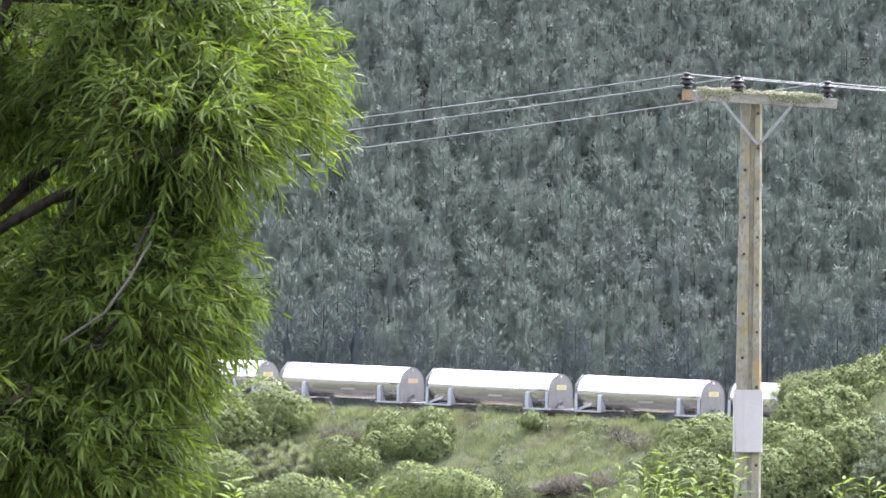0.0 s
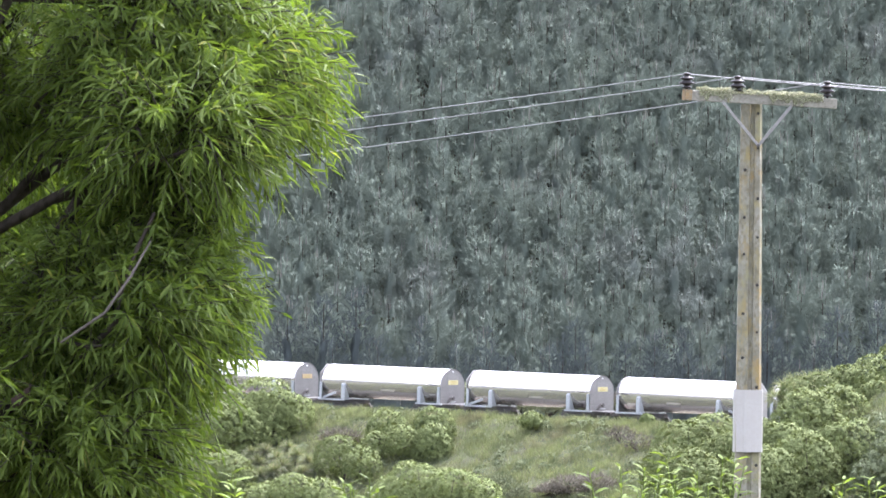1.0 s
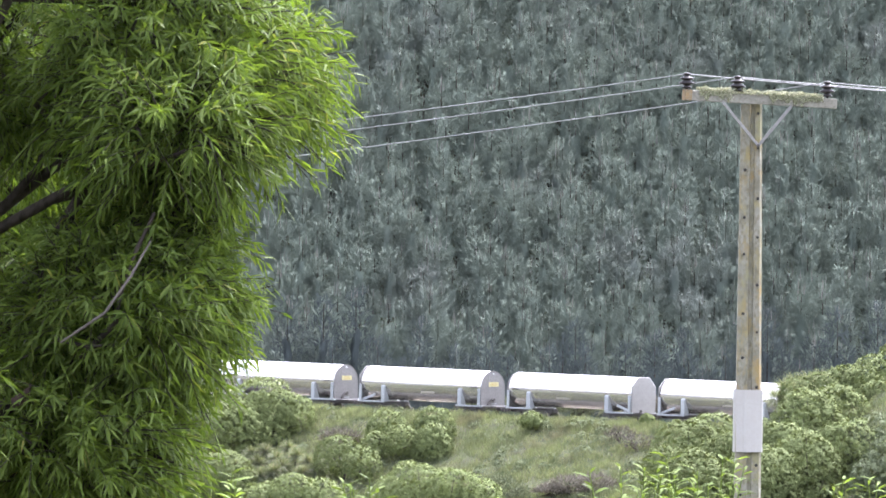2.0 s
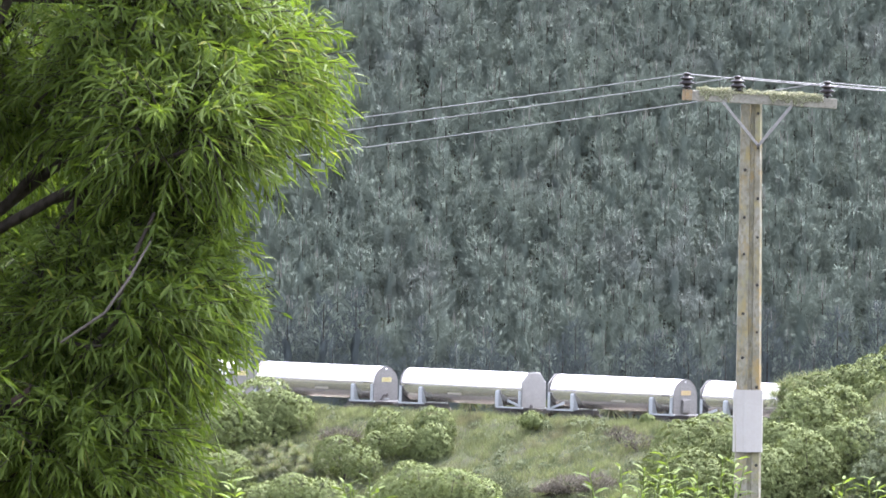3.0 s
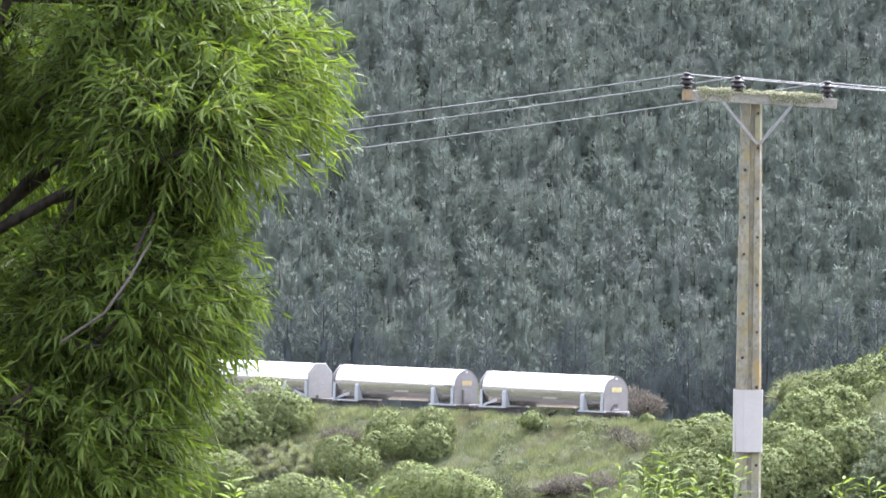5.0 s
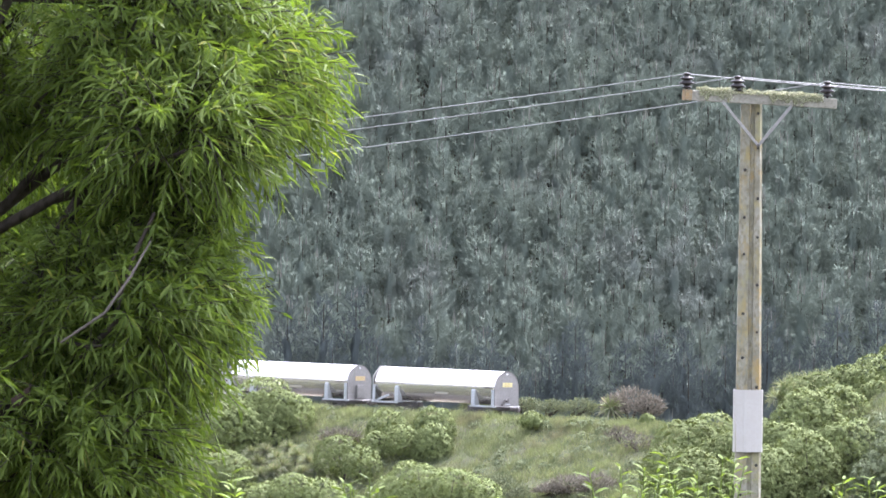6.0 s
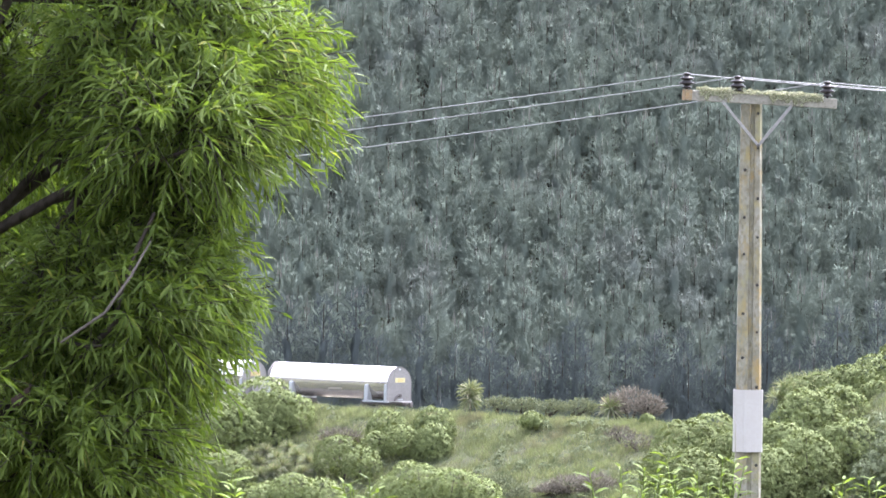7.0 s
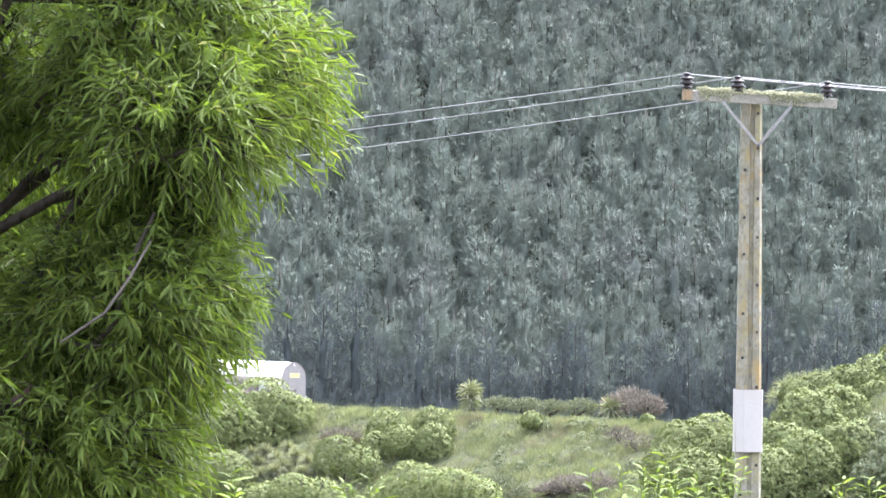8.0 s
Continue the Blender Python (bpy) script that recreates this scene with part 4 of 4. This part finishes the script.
brush([(13.16, 794.57, 5.55, 1.5, 1.0), (14.52, 793.30, 5.20, 1.0, 0.8), (12.19, 795.47, 5.21, 1.0, 0.7)], "brown leafless twiggy shrub beyond the track", M_DEAD, 35)
brush([(4.13, 802.30, 5.16, 1.2, 0.5), (5.91, 800.64, 5.09, 1.2, 0.5), (7.88, 798.80, 5.03, 1.2, 0.5), (9.84, 796.98, 5.08, 1.1, 0.6)], "low grey-green scrub beyond the track", M_SCRUB, 36, name="scrub", twig=0.35)
brush([(8.80, 770.17, 0.23, 1.6, 0.7), (10.51, 769.13, 0.35, 1.5, 0.7), (7.47, 769.78, -0.27, 1.2, 0.6)], "dry purplish-brown twiggy shrub on the bank", M_DEAD, 37)
brush([(5.00, 771.67, -0.35, 1.2, 0.7), (4.24, 774.02, 0.16, 1.0, 0.6)], "low grey-green scrub on the bank", M_SCRUB, 38, name="scrub", twig=0.35)
brush([(-7.10, 792.94, 3.01, 1.4, 0.5), (-6.09, 790.64, 2.56, 1.0, 0.5)], "dry purplish-brown twiggy shrub on the bank", M_DEAD, 39, n=380)
brush([(13.44, 775.28, 3.10, 1.2, 0.6), (12.33, 777.97, 3.61, 1.0, 0.5)], "dry purplish-brown twiggy shrub on the bank", M_DEAD, 41, n=200)


# ---- rough grass on the bank ----
def built_grass():
    rng = np.random.default_rng(21)
    def sown(tufts, per, s0, s1, d0, d1, h0, h1, wide, spread):
        """Tufts of blades that lean apart."""
        s, d = rng.uniform(s0, s1, tufts), rng.uniform(d0, d1, tufts)
        x, y = s * TRACK_WAY[0] - d * ACROSS[0], s * TRACK_WAY[1] - d * ACROSS[1] + 800
        tall = rng.uniform(h0, h1, tufts) * np.array([0.85 + 0.5 * noise.noise((a * 0.5, b * 0.5, 2)) for a, b in zip(x, y)])
        n = tufts * per
        off = rng.normal(0, spread, (n, 2))
        bx, by = np.repeat(x, per) + off[:, 0], np.repeat(y, per) + off[:, 1]
        way = np.stack([off[:, 0] / spread * 0.3 + rng.normal(0, 0.2, n), off[:, 1] / spread * 0.3 + rng.normal(0, 0.2, n), np.ones(n)], 1)
        a = rng.uniform(-0.9, 0.9, n)
        side = np.stack([np.cos(a), np.sin(a), np.zeros(n)], 1)
        return slivers(np.stack([bx, by, land(bx, by) - 0.08], 1), way, side, np.repeat(tall, per) * rng.uniform(0.6, 1.1, n), wide)
    pcs = [sown(9500, 20, -34, 52, 2.7, 24, 0.3, 0.85, 0.05, 0.2), sown(2000, 16, -34, 52, 2.9, 6.5, 0.45, 0.9, 0.045, 0.16), sown(500, 7, -34, 52, 3, 6, 0.8, 1.2, 0.035, 0.1), sown(1500, 6, -34, 52, 4, 23, 0.7, 1.15, 0.032, 0.14),
           sown(1100, 16, -34, 52, -9, -2.8, 0.4, 0.85, 0.05, 0.2), sown(2600, 18, 68, 102, 36, 64, 0.4, 0.9, 0.06, 0.25)]
    v, t = joined(pcs)
    tagged(new("grass", mesh_of("grass", v, t, M_GRASS)), "long rough summer grass with brownish seed heads on the bank", "grass", kind="stuff")
    # low leafy weeds between the blades
    pcs = []
    for s, d in zip(rng.uniform(-34, 52, 240), rng.uniform(4.5, 24, 240)):
        x, y = s * TRACK_WAY[0] - d * ACROSS[0], s * TRACK_WAY[1] - d * ACROSS[1] + 800
        u = ball(rng, 26)
        u[:, 2] = np.abs(u[:, 2])
        q = rng.uniform(0.25, 0.6)
        pcs.append(rosettes(rng, np.array([x, y, float(land(x, y)) + 0.2]) + u * q * np.array([1.3, 1.3, 0.9]), unit(u + np.array([0, 0, 0.6])), 0.13, 5))
    v, t = joined(pcs)
    tagged(new("weeds", mesh_of("weeds", v, t, M_BUSH_DARK)), "low leafy weeds among the grass", "weeds", kind="stuff")


built_grass()


# ---- the pine forest on the hill ----
def pine(rng, H, low=0.45, R0=2.7, step=0.55):
    """One plantation pine: whorls of upswept needle sprays under a round top with bare leaders."""
    P, W, S, L, WD = [], [], [], [], []
    z = H * low
    while z < H * 0.97:
        f = max(z / H - 0.2, 0) / 0.8
        R = R0 * (1 - f) ** 0.6 + 0.12
        k = 6 if f < 0.8 else 4
        a0 = rng.uniform(0, 6.28)
        for j in range(k):
            a = a0 + j * 6.28 / k + rng.normal(0, 0.2)
            out = np.array([math.cos(a), math.sin(a), 0.0])
            across = np.array([-math.sin(a), math.cos(a), 0.0])
            rr = R * rng.uniform(0.75, 1.15)
            for u, m in ((0.5, 1), (0.78, 3), (1.0, 3)):
                c = out * rr * u + np.array([0, 0, z + rr * 0.4 * u * u])
                for q in range(m):
                    P.append(c + rng.normal(size=3) * 0.2)
                    W.append(out * 0.6 + np.array([0, 0, 0.7]) + rng.normal(size=3) * 0.5)
                    S.append(across + rng.normal(size=3) * 0.4)
                    L.append(rng.uniform(0.5, 0.95))
                    WD.append(rng.uniform(0.13, 0.2))
        z += rng.uniform(0.85, 1.15) * step
    P, W, S = np.array(P), np.array(W), np.array(S)
    v1, t1 = slivers(P, W, S, np.array(L), np.array(WD))
    m = rng.integers(2, 6)
    top = np.array([0, 0, H * 0.96]) + np.stack([rng.normal(0, 0.35, m), rng.normal(0, 0.35, m), rng.uniform(-1.1, 0, m)], 1)
    top[0] = (0, 0, H * 0.95)
    v2, t2 = slivers(top, np.tile([0.0, 0, 1], (m, 1)) + rng.normal(size=(m, 3)) * 0.06, np.tile([1.0, 0.3, 0], (m, 1)), rng.uniform(0.8, 2.0, m), 0.12)
    v3, t3 = tube([(0, 0, -0.4), (0, 0, H * 0.5), (0, 0, H * 0.95)], [0.16, 0.11, 0.03], 4)
    # the dense inside of the crown
    zs = np.linspace(low, 0.8, 6) * H
    wide = (0.36 if R0 < 3 else 0.12) * R0 * (1 - np.maximum(zs / H - 0.2, 0) / 0.8) ** 0.6
    turn = np.arange(8) * 2 * np.pi / 8
    v4 = np.stack([wide[:, None] * np.cos(turn), wide[:, None] * np.sin(turn), np.repeat(zs[:, None], 8, 1)], -1).reshape(-1, 3) + rng.normal(size=(48, 3)) * 0.16
    k = np.arange(40).reshape(5, 8)
    k2 = np.roll(k, -1, 1)
    t4 = np.concatenate([np.stack([k, k2, k2 + 8], -1).reshape(-1, 3), np.stack([k, k2 + 8, k + 8], -1).reshape(-1, 3)])
    v, t = joined([(v1, t1), (v4, t4), (v2, t2), (v3, t3)])
    ids = np.concatenate([np.zeros(len(t1) + len(t4)), np.ones(len(t2)), np.full(len(t3), 2)])
    return v, t, ids


def built_forest():
    rng = np.random.default_rng(5)
    kinds = [pine(rng, h) for h in (12.2, 12.8, 13.4, 14, 14.6, 13, 13.8)]
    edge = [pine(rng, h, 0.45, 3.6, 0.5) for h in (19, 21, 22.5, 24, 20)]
    # the tall trees along the foot of the hill, shade put into their needle colour, then the even-aged rows up the
    # slope
    places = [(x + (j % 2) * 1.7, y, edge, 0.14) for j, y in enumerate((1199, 1203, 1207, 1211)) for x in np.arange(-53, 54, 3.5)]
    places += [(x + (j % 2) * 1.35, y, kinds, 0.08) for j, y in enumerate(np.arange(1216, 1303, 3.1)) for x in np.arange(-53, 54, 2.6)]
    vs, ts, ms, k = [], [], [], 0
    for x, y, sort, vary in places:
        v, t, m = sort[rng.integers(len(sort))]
        a, s = rng.uniform(0, 6.28), rng.uniform(1 - vary, 1 + vary)
        ca, sa = math.cos(a) * s, math.sin(a) * s
        px, py = x + rng.normal(0, 0.5), y + rng.normal(0, 0.5)
        q = np.stack([v[:, 0] * ca - v[:, 1] * sa + px, v[:, 0] * sa + v[:, 1] * ca + py, v[:, 2] * s + float(land(px, py))], 1)
        vs.append(q)
        ts.append(t + k)
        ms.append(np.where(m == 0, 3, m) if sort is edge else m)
        k += len(q)
    me = mesh_of("pine_forest", np.concatenate(vs), np.concatenate(ts), [M_PINE, M_CANDLE, M_BARK, M_PINE_SHADED], np.concatenate(ms))
    tagged(new("pine_forest", me), "dense grey-green pine plantation on a steep hillside", "forest", kind="stuff")


built_forest()


# ---- what moves: the train ----
def motions():
    for k, w in enumerate(WAGONS):
        walk(w, [(t, wagon_pose(k, t)) for t in range(9)])
        roll = 1 if k == 2 else -1
        for ws in [c for c in w.children if c.name.startswith("wheelset")]:
            at = Matrix.Translation(ws.location)
            walk(ws, [(i / FPS, at @ Matrix.Rotation(roll * SPEED * i / FPS / 0.42, 4, "Y")) for i in range(241)])


motions()
